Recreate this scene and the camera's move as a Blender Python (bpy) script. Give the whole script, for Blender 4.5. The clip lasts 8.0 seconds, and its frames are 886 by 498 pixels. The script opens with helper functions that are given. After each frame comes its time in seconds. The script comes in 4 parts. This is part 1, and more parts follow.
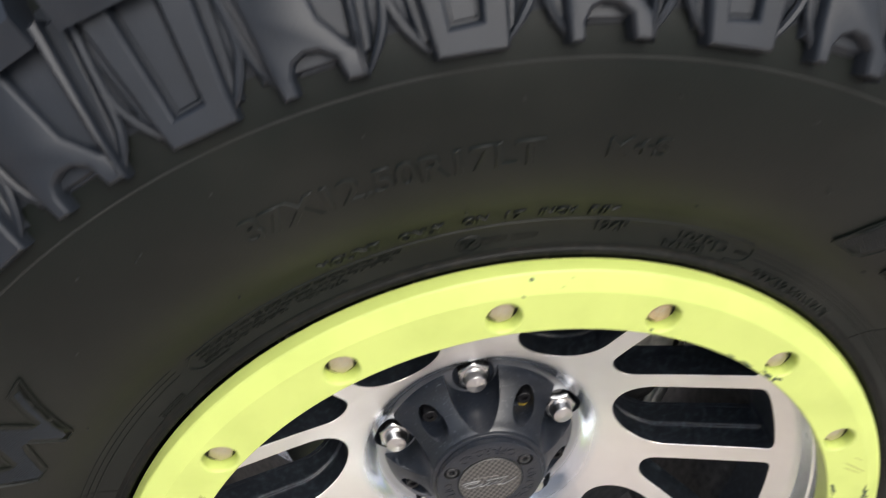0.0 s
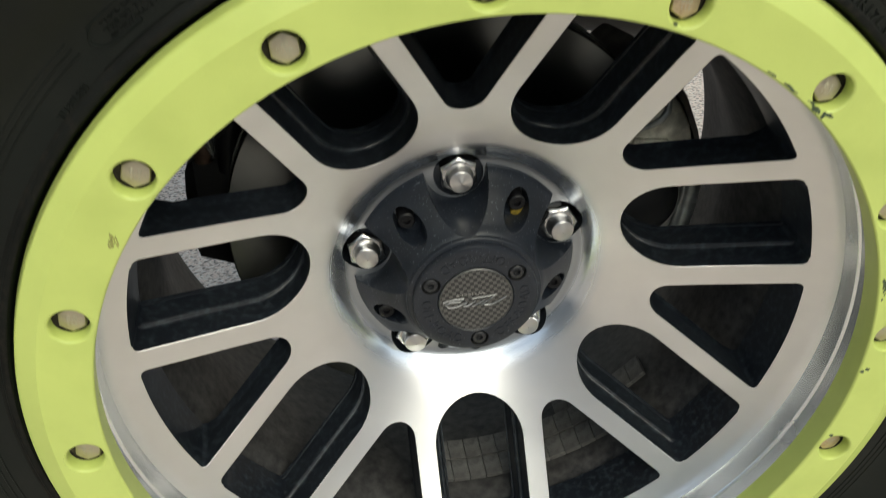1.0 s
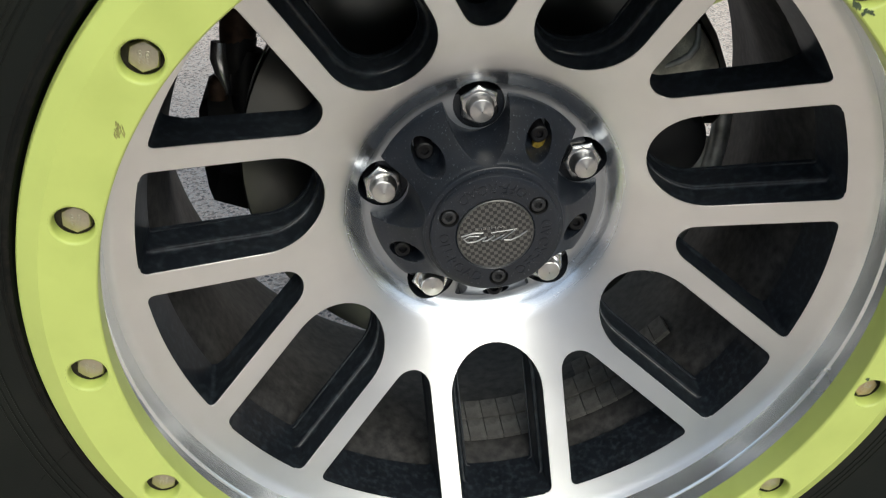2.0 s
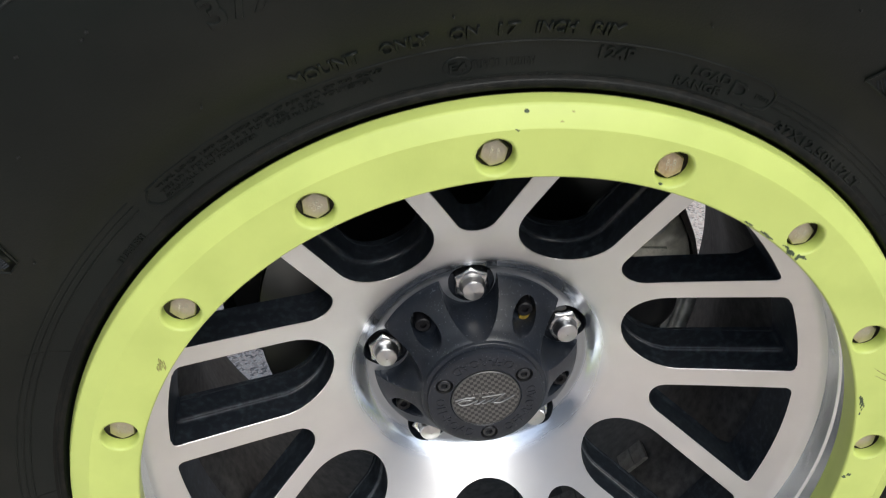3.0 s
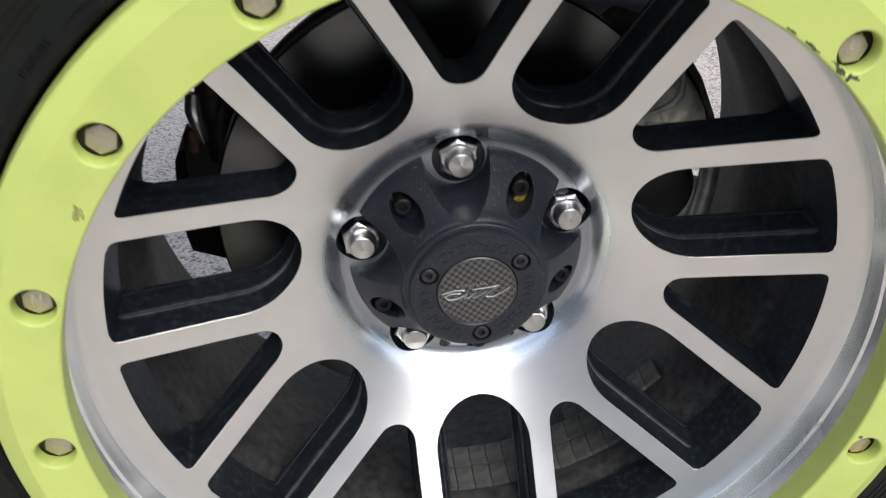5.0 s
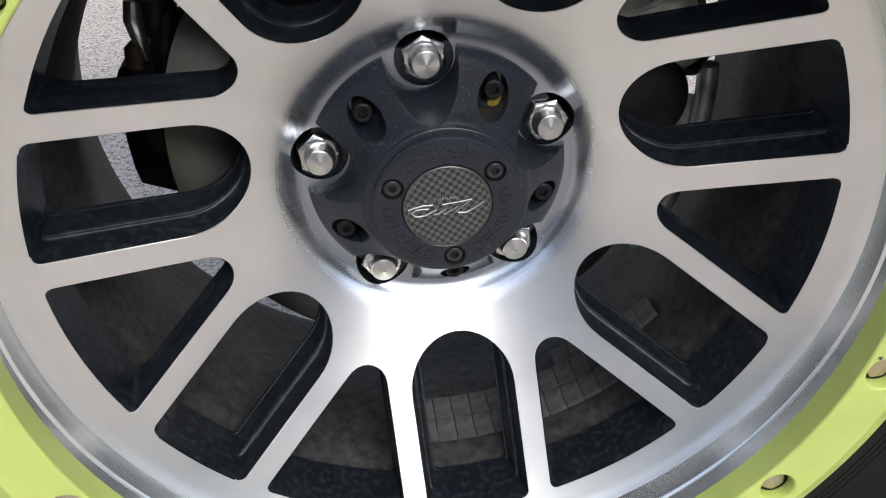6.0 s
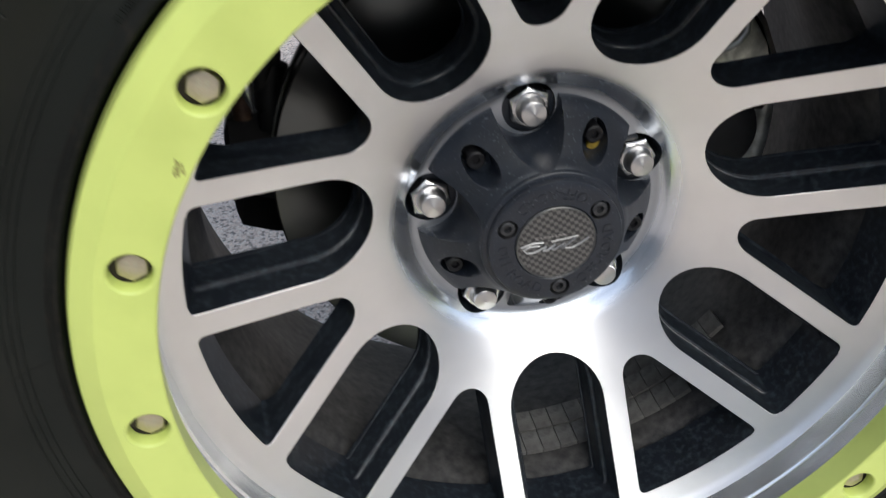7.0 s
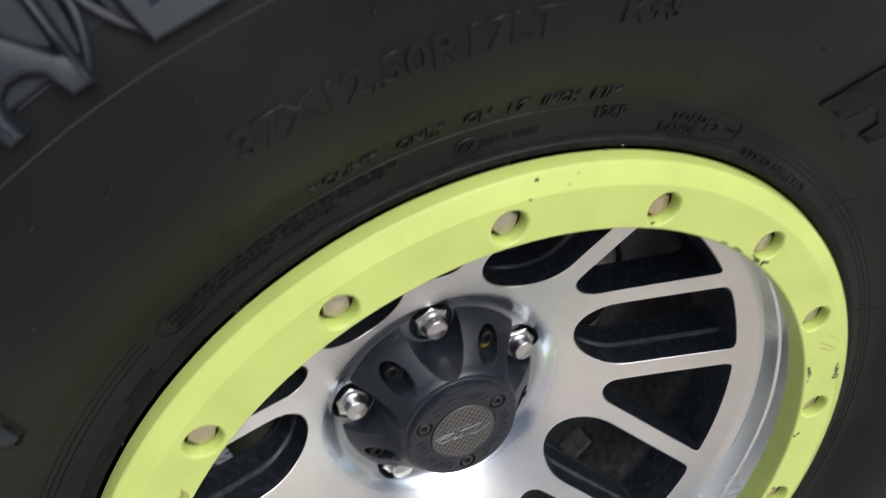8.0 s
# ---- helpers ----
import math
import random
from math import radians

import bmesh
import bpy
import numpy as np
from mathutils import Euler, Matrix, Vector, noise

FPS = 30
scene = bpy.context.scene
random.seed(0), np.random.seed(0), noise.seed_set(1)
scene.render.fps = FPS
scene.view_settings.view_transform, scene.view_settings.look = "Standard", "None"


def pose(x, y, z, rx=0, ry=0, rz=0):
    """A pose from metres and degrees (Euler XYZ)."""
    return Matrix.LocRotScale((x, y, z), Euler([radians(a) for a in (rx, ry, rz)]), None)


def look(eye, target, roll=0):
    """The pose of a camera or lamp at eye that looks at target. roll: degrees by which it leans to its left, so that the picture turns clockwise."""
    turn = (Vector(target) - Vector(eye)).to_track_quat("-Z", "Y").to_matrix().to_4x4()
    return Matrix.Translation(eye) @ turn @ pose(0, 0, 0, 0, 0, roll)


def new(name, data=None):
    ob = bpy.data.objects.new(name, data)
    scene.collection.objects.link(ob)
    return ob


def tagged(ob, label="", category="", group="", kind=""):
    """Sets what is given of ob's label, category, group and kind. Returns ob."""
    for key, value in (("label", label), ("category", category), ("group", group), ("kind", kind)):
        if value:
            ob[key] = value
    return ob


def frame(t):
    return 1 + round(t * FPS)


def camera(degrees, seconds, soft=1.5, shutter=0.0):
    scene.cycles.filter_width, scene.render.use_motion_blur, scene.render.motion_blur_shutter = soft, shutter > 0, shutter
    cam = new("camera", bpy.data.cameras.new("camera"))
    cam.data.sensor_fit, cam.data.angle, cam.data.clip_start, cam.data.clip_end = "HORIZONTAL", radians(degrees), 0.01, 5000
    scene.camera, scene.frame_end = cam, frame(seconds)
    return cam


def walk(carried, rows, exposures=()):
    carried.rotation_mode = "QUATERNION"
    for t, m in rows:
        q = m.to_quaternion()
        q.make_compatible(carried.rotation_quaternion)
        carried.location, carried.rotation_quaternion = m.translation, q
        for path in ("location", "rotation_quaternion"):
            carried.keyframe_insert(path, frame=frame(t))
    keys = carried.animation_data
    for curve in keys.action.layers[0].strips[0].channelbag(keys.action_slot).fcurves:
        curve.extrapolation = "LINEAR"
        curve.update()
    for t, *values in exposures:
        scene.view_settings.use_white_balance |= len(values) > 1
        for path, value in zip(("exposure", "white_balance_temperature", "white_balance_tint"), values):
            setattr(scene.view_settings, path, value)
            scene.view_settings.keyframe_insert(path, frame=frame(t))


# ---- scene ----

# ================= camera and its walk =================
ZC = 0.46                      # height of the wheel's axle above the ground
cam = camera(53.95, 8.0, soft=1.05, shutter=0.34)
PATH = [
    (0.0, -0.0916, -0.3231, 0.4688, 56.11, 0.47, -8.84),
    (0.2, -0.1102, -0.3195, 0.4317, 56.74, 0.08, -8.55),
    (0.3, -0.1117, -0.3210, 0.4159, 56.77, -0.13, -8.55),
    (0.5, -0.1029, -0.3229, 0.3825, 55.98, -0.36, -8.39),
    (1.0, -0.0799, -0.3265, 0.3084, 56.48, -0.30, -8.24),
    (1.2, -0.0807, -0.3297, 0.2849, 56.56, -0.38, -7.97),
    (1.75, -0.0815, -0.3393, 0.2518, 57.50, -0.37, -7.13),
    (2.3, -0.0813, -0.3402, 0.2799, 58.52, -0.26, -6.66),
    (2.5, -0.0810, -0.3350, 0.3156, 58.66, -0.25, -6.73),
    (3.0, -0.0767, -0.3406, 0.3717, 58.51, -0.11, -6.58),
    (3.5, -0.0793, -0.3517, 0.3954, 58.34, -0.02, -6.49),
    (4.0, -0.0845, -0.3508, 0.3749, 58.48, 0.15, -6.66),
    (4.5, -0.0806, -0.3365, 0.3343, 58.97, 0.23, -6.87),
    (5.0, -0.0663, -0.3145, 0.2754, 58.07, 0.41, -7.13),
    (5.2, -0.0573, -0.3057, 0.2543, 58.20, 0.63, -7.01),
    (5.75, -0.0448, -0.2963, 0.2179, 57.99, 1.26, -7.21),
    (6.3, -0.0526, -0.2962, 0.2115, 57.27, 1.70, -7.82),
    (6.5, -0.0632, -0.2964, 0.2196, 56.91, 1.75, -8.07),
    (7.0, -0.1227, -0.3036, 0.2526, 57.38, 2.28, -10.51),
    (7.5, -0.1691, -0.3068, 0.3466, 56.59, 1.58, -16.50),
    (8.0, -0.1614, -0.2869, 0.4151, 55.67, 0.69, -22.67),
]
walk(cam, [(t, pose(x, y, z + ZC, rx, ry, rz)) for t, x, y, z, rx, ry, rz in PATH], exposures=[(0.0, 0.84, 6400, 10), (0.2, 0.37, 6600, 5), (0.6, 0.22, 6700, 0), (1.0, 0.29, 6650, -1), (2.5, 0.35, 6250, 5), (3.0, 0.44, 6150, 7), (8.0, 0.48, 6100, 7)])

# ================= world and sun: bright overcast =================
SUN_ELEV, SUN_AZ = radians(43), radians(165)
world = bpy.data.worlds.new("sky")
scene.world = world
world.use_nodes = True
wn, wl = world.node_tree.nodes, world.node_tree.links
sky = wn.new("ShaderNodeTexSky")
sky.sky_type, sky.sun_disc = "NISHITA", False
sky.sun_elevation, sky.sun_rotation = SUN_ELEV, SUN_AZ
sky.air_density, sky.dust_density, sky.ozone_density = 1.0, 4.0, 1.0
soften = wn.new("ShaderNodeHueSaturation")
soften.inputs["Saturation"].default_value = 0.72
wl.new(sky.outputs[0], soften.inputs["Color"])
wl.new(soften.outputs[0], wn["Background"].inputs[0])
wn["Background"].inputs[1].default_value = 0.15
sun = bpy.data.lights.new("sun", "SUN")
sun.energy, sun.angle, sun.color = 0.71, radians(48), (0.95, 0.985, 1.0)
sun_ob = new("sun", sun)
sun_dir = Vector((math.sin(SUN_AZ) * math.cos(SUN_ELEV), math.cos(SUN_AZ) * math.cos(SUN_ELEV), math.sin(SUN_ELEV)))
sun_ob.matrix_world = look(sun_dir * 20, (0, 0, 0))


# ================= materials =================
def material(name, base, rough=0.5, metal=0.0, spread=0.0, scale=60.0, bump=0.0, bump_scale=400.0, fine=0.0, dirt=None,
             dirt_amount=0.0, dirt_scale=14.0, dirt_lo=0.48, dirt_hi=0.78, aniso=0.0, coat=0.0, spec=0.5, rough_spread=0.0):
    """A surface with colour drift, fine grain, dirt patches and relief."""
    m = bpy.data.materials.new(name)
    m.use_nodes = True
    n, l = m.node_tree.nodes, m.node_tree.links
    b = n["Principled BSDF"]
    b.inputs["Roughness"].default_value, b.inputs["Metallic"].default_value = rough, metal
    b.inputs["Specular IOR Level"].default_value = spec
    b.inputs["Coat Weight"].default_value, b.inputs["Coat Roughness"].default_value = coat, 0.12
    co = n.new("ShaderNodeTexCoord")

    def grain(s, detail=4.0):
        t = n.new("ShaderNodeTexNoise")
        t.inputs["Scale"].default_value, t.inputs["Detail"].default_value = s, detail
        l.new(co.outputs["Object"], t.inputs["Vector"])
        return t.outputs["Fac"]

    def mixed(fac, a, c, lo=0.35, hi=0.65):
        r = n.new("ShaderNodeMapRange")
        r.inputs["From Min"].default_value, r.inputs["From Max"].default_value = lo, hi
        l.new(fac, r.inputs["Value"])
        x = n.new("ShaderNodeMix")
        x.data_type = "RGBA"
        l.new(r.outputs[0], x.inputs["Factor"])
        for v, k in ((a, 6), (c, 7)):
            if isinstance(v, tuple):
                x.inputs[k].default_value = (*v, 1)
            else:
                l.new(v, x.inputs[k])
        return x.outputs[2]
    lo = tuple(c * (1 - spread) for c in base)
    hi = tuple(min(1, c * (1 + spread)) for c in base)
    colour = mixed(grain(scale), lo, hi)
    if fine:
        dark = tuple(c * (1 - fine) for c in base)
        colour = mixed(grain(scale * 18, 2.0), dark, colour, 0.30, 0.50)
    if dirt:
        big = grain(dirt_scale, 8.0)
        r = n.new("ShaderNodeMapRange")
        r.inputs["From Min"].default_value, r.inputs["From Max"].default_value = dirt_lo, dirt_hi
        r.inputs["To Max"].default_value = dirt_amount
        l.new(big, r.inputs["Value"])
        x = n.new("ShaderNodeMix")
        x.data_type = "RGBA"
        l.new(r.outputs[0], x.inputs["Factor"])
        l.new(colour, x.inputs[6])
        x.inputs[7].default_value = (*dirt, 1)
        colour = x.outputs[2]
    l.new(colour, b.inputs["Base Color"])
    if rough_spread:
        r = n.new("ShaderNodeMapRange")
        r.inputs["To Min"].default_value, r.inputs["To Max"].default_value = rough - rough_spread, rough + rough_spread
        l.new(grain(scale * 0.7, 6.0), r.inputs["Value"])
        l.new(r.outputs[0], b.inputs["Roughness"])
    if bump:
        u = n.new("ShaderNodeBump")
        u.inputs["Strength"].default_value, u.inputs["Distance"].default_value = bump, 0.0006
        l.new(grain(bump_scale, 3.0), u.inputs["Height"])
        l.new(u.outputs[0], b.inputs["Normal"])
    if aniso:
        b.inputs["Anisotropic"].default_value, b.inputs["Anisotropic Rotation"].default_value = aniso, 0.25
        t = n.new("ShaderNodeTangent")
        t.direction_type, t.axis = "RADIAL", "Y"
        l.new(t.outputs[0], b.inputs["Tangent"])
    return m


LIME = material("lime_paint", (0.545, 0.630, 0.168), 0.36, spread=0.03, scale=25, bump=0.08, bump_scale=900, dirt=(0.36, 0.44, 0.10),
                dirt_amount=0.35, dirt_scale=30, rough_spread=0.06)


def turned_aluminium():
    """Brushed face that grades into a mirror-like polished bowl near the hub, with dried water spots."""
    m = material("turned_aluminium", (0.88, 0.865, 0.86), 0.37, 0.95, spread=0.025, scale=30, bump=0.05, bump_scale=700, aniso=0.85)
    n, l = m.node_tree.nodes, m.node_tree.links
    b = n["Principled BSDF"]
    co, sep = n.new("ShaderNodeTexCoord"), n.new("ShaderNodeSeparateXYZ")
    l.new(co.outputs["Object"], sep.inputs[0])
    flat = n.new("ShaderNodeCombineXYZ")
    l.new(sep.outputs[0], flat.inputs[0])
    l.new(sep.outputs[2], flat.inputs[2])
    dist = n.new("ShaderNodeVectorMath")
    dist.operation = "LENGTH"
    l.new(flat.outputs[0], dist.inputs[0])

    def grade(a, b0, source, lo, hi, smooth=True):
        r = n.new("ShaderNodeMapRange")
        r.interpolation_type = "SMOOTHSTEP" if smooth else "LINEAR"
        r.inputs["From Min"].default_value, r.inputs["From Max"].default_value = a, b0
        r.inputs["To Min"].default_value, r.inputs["To Max"].default_value = lo, hi
        l.new(source, r.inputs["Value"])
        return r.outputs[0]
    polish = grade(0.0790, 0.0900, dist.outputs["Value"], 1.0, 0.0)
    spots, drift = n.new("ShaderNodeTexNoise"), n.new("ShaderNodeTexNoise")
    spots.inputs["Scale"].default_value, spots.inputs["Detail"].default_value = 650, 2.0
    drift.inputs["Scale"].default_value, drift.inputs["Detail"].default_value = 38, 6.0
    # fine turning marks: rings about the axle
    rings = n.new("ShaderNodeTexNoise")
    rings.noise_dimensions = "1D"
    rings.inputs["Scale"].default_value, rings.inputs["Detail"].default_value = 2600, 2.0
    l.new(dist.outputs["Value"], rings.inputs["W"])
    for t in (spots, drift):
        l.new(co.outputs["Object"], t.inputs["Vector"])

    def maths(op, a, c):
        x = n.new("ShaderNodeMath")
        x.operation = op
        for v, k in ((a, 0), (c, 1)):
            if isinstance(v, float):
                x.inputs[k].default_value = v
            else:
                l.new(v, x.inputs[k])
        return x.outputs[0]
    rough = maths("SUBTRACT", 0.375, maths("MULTIPLY", polish, 0.22))
    rough = maths("ADD", rough, grade(0.3, 0.7, drift.outputs["Fac"], -0.035, 0.045, False))
    rough = maths("ADD", rough, grade(0.62, 0.70, spots.outputs["Fac"], 0.0, 0.05))
    rough = maths("ADD", rough, grade(0.3, 0.7, rings.outputs["Fac"], -0.03, 0.03, False))
    l.new(rough, b.inputs["Roughness"])
    l.new(maths("SUBTRACT", 0.85, maths("MULTIPLY", polish, 0.70)), b.inputs["Anisotropic"])
    # darker bluish bowl: part of what it mirrors is put into the base colour
    mix = n.new("ShaderNodeMix")
    mix.data_type = "RGBA"
    base = b.inputs["Base Color"].links[0].from_socket
    l.new(base, mix.inputs[6])
    mix.inputs[7].default_value = (0.64, 0.68, 0.74, 1)
    l.new(polish, mix.inputs["Factor"])
    # darker, rougher tone on the pad under the nuts
    pad = grade(0.0730, 0.0775, dist.outputs["Value"], 1.0, 0.0)
    dull = n.new("ShaderNodeMix")
    dull.data_type = "RGBA"
    l.new(mix.outputs[2], dull.inputs[6])
    dull.inputs[7].default_value = (0.38, 0.40, 0.43, 1)
    l.new(pad, dull.inputs["Factor"])
    l.new(dull.outputs[2], b.inputs["Base Color"])
    l.new(maths("ADD", rough, maths("MULTIPLY", pad, 0.20)), b.inputs["Roughness"])
    return m


MACHINED = turned_aluminium()
LIP = material("clear_coated_rim_lip", (0.92, 0.94, 0.97), 0.24, 0.92, spread=0.05, scale=25, dirt=(0.55, 0.57, 0.60), dirt_amount=0.3,
               dirt_scale=25, rough_spread=0.08, aniso=0.5)
BLACK_PAINT = material("satin_black_paint", (0.0085, 0.0105, 0.0145), 0.35, spread=0.15, scale=40, bump=0.05, bump_scale=600,
                       dirt=(0.060, 0.078, 0.090), dirt_amount=0.58, dirt_scale=240, dirt_lo=0.47, dirt_hi=0.82, rough_spread=0.08, spec=0.48)
BARREL = material("dusty_black_barrel", (0.012, 0.012, 0.0125), 0.6, spread=0.4, scale=40, fine=0.4, bump=0.35, bump_scale=180,
                  dirt=(0.105, 0.100, 0.094), dirt_amount=0.55, dirt_scale=150, dirt_lo=0.30, dirt_hi=0.80)
RUBBER = material("sidewall_rubber", (0.0046, 0.0064, 0.0050), 0.45, spread=0.18, scale=16, bump=0.22, bump_scale=1100,
                  dirt=(0.020, 0.0205, 0.0165), dirt_amount=0.5, dirt_scale=14, rough_spread=0.1, spec=0.26)
TREAD = material("tread_rubber", (0.0068, 0.0096, 0.0140), 0.50, spread=0.15, scale=30, bump=0.2, bump_scale=700,
                 dirt=(0.038, 0.040, 0.046), dirt_amount=0.4, dirt_scale=25)
CAP_BLACK = material("matt_black_cap", (0.0105, 0.0138, 0.0205), 0.31, spread=0.15, scale=60, bump=0.08, bump_scale=900,
                     dirt=(0.17, 0.18, 0.20), dirt_amount=0.7, dirt_scale=800, dirt_lo=0.635, dirt_hi=0.70, rough_spread=0.07)
CHROME = material("lug_steel", (0.60, 0.59, 0.58), 0.24, 1.0, spread=0.08, scale=200, dirt=(0.28, 0.26, 0.24), dirt_amount=0.5, dirt_scale=180, rough_spread=0.06)
TURNED = material("turned_stud_end", (0.60, 0.59, 0.58), 0.28, 1.0, spread=0.05, scale=200, aniso=0.8)
ZINC = material("zinc_bolt", (0.58, 0.52, 0.40), 0.38, 0.85, spread=0.12, scale=150, bump=0.15, bump_scale=800, dirt=(0.33, 0.27, 0.17),
                dirt_amount=0.6, dirt_scale=160, rough_spread=0.1)
ZINC_WORN = material("worn_zinc", (0.55, 0.53, 0.42), 0.5, 0.9, spread=0.1, scale=200)
ZINC_RUSTY = material("rusty_zinc_bolt", (0.56, 0.44, 0.30), 0.42, 0.7, spread=0.2, scale=150, bump=0.2, bump_scale=800, dirt=(0.26, 0.15, 0.08),
                      dirt_amount=0.6, dirt_scale=260)
# darker copy of the caliper's iron: shade put into the colour
CAST_SHADED = material("shaded_cast_iron", (0.11, 0.105, 0.092), 0.6, 0.1, spread=0.3, scale=80, bump=0.4, bump_scale=300, dirt=(0.03, 0.03, 0.028), dirt_amount=0.8, dirt_scale=60)
CALIPER_CAST = material("sandy_cast_caliper", (0.68, 0.68, 0.59), 0.42, 0.35, spread=0.25, scale=90, bump=0.6, bump_scale=260, fine=0.2,
                        dirt=(0.12, 0.11, 0.09), dirt_amount=0.6, dirt_scale=60, dirt_lo=0.46, dirt_hi=0.72)
ROTOR = material("brake_disc_steel", (0.135, 0.14, 0.135), 0.30, 1.0, spread=0.05, scale=40, bump=0.02, bump_scale=900, rough_spread=0.03)
CAST = material("cast_iron", (0.45, 0.44, 0.41), 0.5, 0.3, spread=0.3, scale=60, bump=0.5, bump_scale=250, dirt=(0.10, 0.09, 0.075), dirt_amount=0.7, dirt_scale=40)
SHIELD = material("dusty_grey_sheet", (0.52, 0.55, 0.54), 0.45, 0.7, spread=0.25, scale=70, bump=0.2, bump_scale=300, dirt=(0.12, 0.12, 0.11), dirt_amount=0.7, dirt_scale=60)
DARK_PART = material("black_chassis_paint", (0.012, 0.012, 0.013), 0.5, spread=0.2, scale=40, bump=0.2, bump_scale=300)
RUST = material("rusty_steel", (0.09, 0.055, 0.038), 0.6, 0.5, spread=0.4, scale=90, bump=0.4, bump_scale=300)
WEIGHT = material("wheel_weight_grey", (0.118, 0.115, 0.110), 0.65, spread=0.35, scale=160, fine=0.3, bump=0.4, bump_scale=400, dirt=(0.05, 0.047, 0.042), dirt_amount=0.7, dirt_scale=50)
CHIP = material("chipped_bare_patch", (0.060, 0.082, 0.042), 0.75, spread=0.5, scale=300, bump=0.5, bump_scale=900)
# dark brown for the bolt bores: shade deep in the recess put into colour
BORE_SHADE = material("shaded_bolt_bore", (0.045, 0.038, 0.024), 0.75, spread=0.4, scale=200, bump=0.3, bump_scale=700)
STAIN = material("brown_scuff", (0.25, 0.25, 0.075), 0.6, spread=0.4, scale=300)
YELLOW = material("yellow_paint_dab", (0.22, 0.155, 0.02), 0.5, spread=0.4, scale=300)
SILVER = material("silver_emblem", (0.38, 0.38, 0.38), 0.4, 1.0)
ARCH_BLOCKER = material("black_sky_blocker", (0.018, 0.018, 0.019), 0.7, spread=0.2, scale=8, bump=0.3, bump_scale=150)
NUB = material("pale_rubber_flash", (0.017, 0.018, 0.016), 0.7)


def carbon_weave():
    m = bpy.data.materials.new("carbon_weave")
    m.use_nodes = True
    n, l = m.node_tree.nodes, m.node_tree.links
    b = n["Principled BSDF"]
    b.inputs["Roughness"].default_value, b.inputs["Coat Weight"].default_value = 0.35, 0.6
    co, mp, ch = n.new("ShaderNodeTexCoord"), n.new("ShaderNodeMapping"), n.new("ShaderNodeTexChecker")
    mp.inputs["Rotation"].default_value = (0, radians(8), 0)
    mp.inputs["Location"].default_value = (0, 0.5, 0)
    l.new(co.outputs["Object"], mp.inputs["Vector"])
    l.new(mp.outputs[0], ch.inputs["Vector"])
    ch.inputs["Scale"].default_value = 450
    ch.inputs["Color1"].default_value, ch.inputs["Color2"].default_value = (0.008, 0.008, 0.009, 1), (0.078, 0.076, 0.072, 1)
    l.new(ch.outputs["Color"], b.inputs["Base Color"])
    return m


CARBON = carbon_weave()


def aggregate():
    """Pale concrete with exposed grey, pink and dark chippings."""
    m = bpy.data.materials.new("pale_aggregate")
    m.use_nodes = True
    n, l = m.node_tree.nodes, m.node_tree.links
    b = n["Principled BSDF"]
    b.inputs["Roughness"].default_value = 0.85
    co = n.new("ShaderNodeTexCoord")
    v = n.new("ShaderNodeTexVoronoi")
    v.inputs["Scale"].default_value = 230
    v2 = n.new("ShaderNodeTexVoronoi")
    v2.inputs["Scale"].default_value = 480
    big = n.new("ShaderNodeTexNoise")
    big.inputs["Scale"].default_value = 2.0
    for t in (v, v2, big):
        l.new(co.outputs["Object"], t.inputs["Vector"])
    ramp = n.new("ShaderNodeValToRGB")
    e = ramp.color_ramp.elements
    e[0].color, e[0].position = (0.26, 0.235, 0.21, 1), 0.0
    e[1].color, e[1].position = (1.0, 0.91, 0.81, 1), 1.0
    for p, c in ((0.18, (0.60, 0.50, 0.42)), (0.5, (1.0, 0.82, 0.69)), (0.7, (0.96, 0.83, 0.71))):
        x = e.new(p)
        x.color = (*c, 1)
    sep = n.new("ShaderNodeSeparateColor")
    l.new(v.outputs["Color"], sep.inputs[0])
    l.new(sep.outputs[0], ramp.inputs[0])
    mix = n.new("ShaderNodeMix")
    mix.data_type, mix.blend_type = "RGBA", "MULTIPLY"
    mix.inputs["Factor"].default_value = 0.42
    l.new(ramp.outputs[0], mix.inputs[6])
    r2 = n.new("ShaderNodeMapRange")
    r2.inputs["From Max"].default_value, r2.inputs["To Min"].default_value, r2.inputs["To Max"].default_value = 0.6, 1.2, 0.35
    l.new(v2.outputs["Distance"], r2.inputs["Value"])
    l.new(r2.outputs[0], mix.inputs[7])
    mix2 = n.new("ShaderNodeMix")
    mix2.data_type, mix2.blend_type = "RGBA", "MULTIPLY"
    mix2.inputs["Factor"].default_value = 0.2
    l.new(mix.outputs[2], mix2.inputs[6])
    l.new(big.outputs["Fac"], mix2.inputs[7])
    l.new(mix2.outputs[2], b.inputs["Base Color"])
    u = n.new("ShaderNodeBump")
    u.inputs["Strength"].default_value, u.inputs["Distance"].default_value = 0.35, 0.002
    l.new(v.outputs["Distance"], u.inputs["Height"])
    u.invert = True
    l.new(u.outputs[0], b.inputs["Normal"])
    return m


AGGREGATE = aggregate()


# ================= mesh helpers =================
def finish(bm, sharp=32):
    bm.normal_update()
    for f in bm.faces:
        f.smooth = True
    for e in bm.edges:
        if len(e.link_faces) == 2 and e.calc_face_angle(0) > radians(sharp):
            e.smooth = False


def to_mesh(name, bm, mat, sharp=32, recalc=True):
    if recalc:
        bmesh.ops.recalc_face_normals(bm, faces=bm.faces)
    finish(bm, sharp)
    me = bpy.data.meshes.new(name)
    bm.to_mesh(me)
    bm.free()
    me.materials.append(mat)
    return me


def attach(name, me, parent, m=None, label=""):
    ob = new(name, me)
    ob.parent = parent
    if m is not None:
        ob.matrix_basis = m
    return tagged(ob, label)


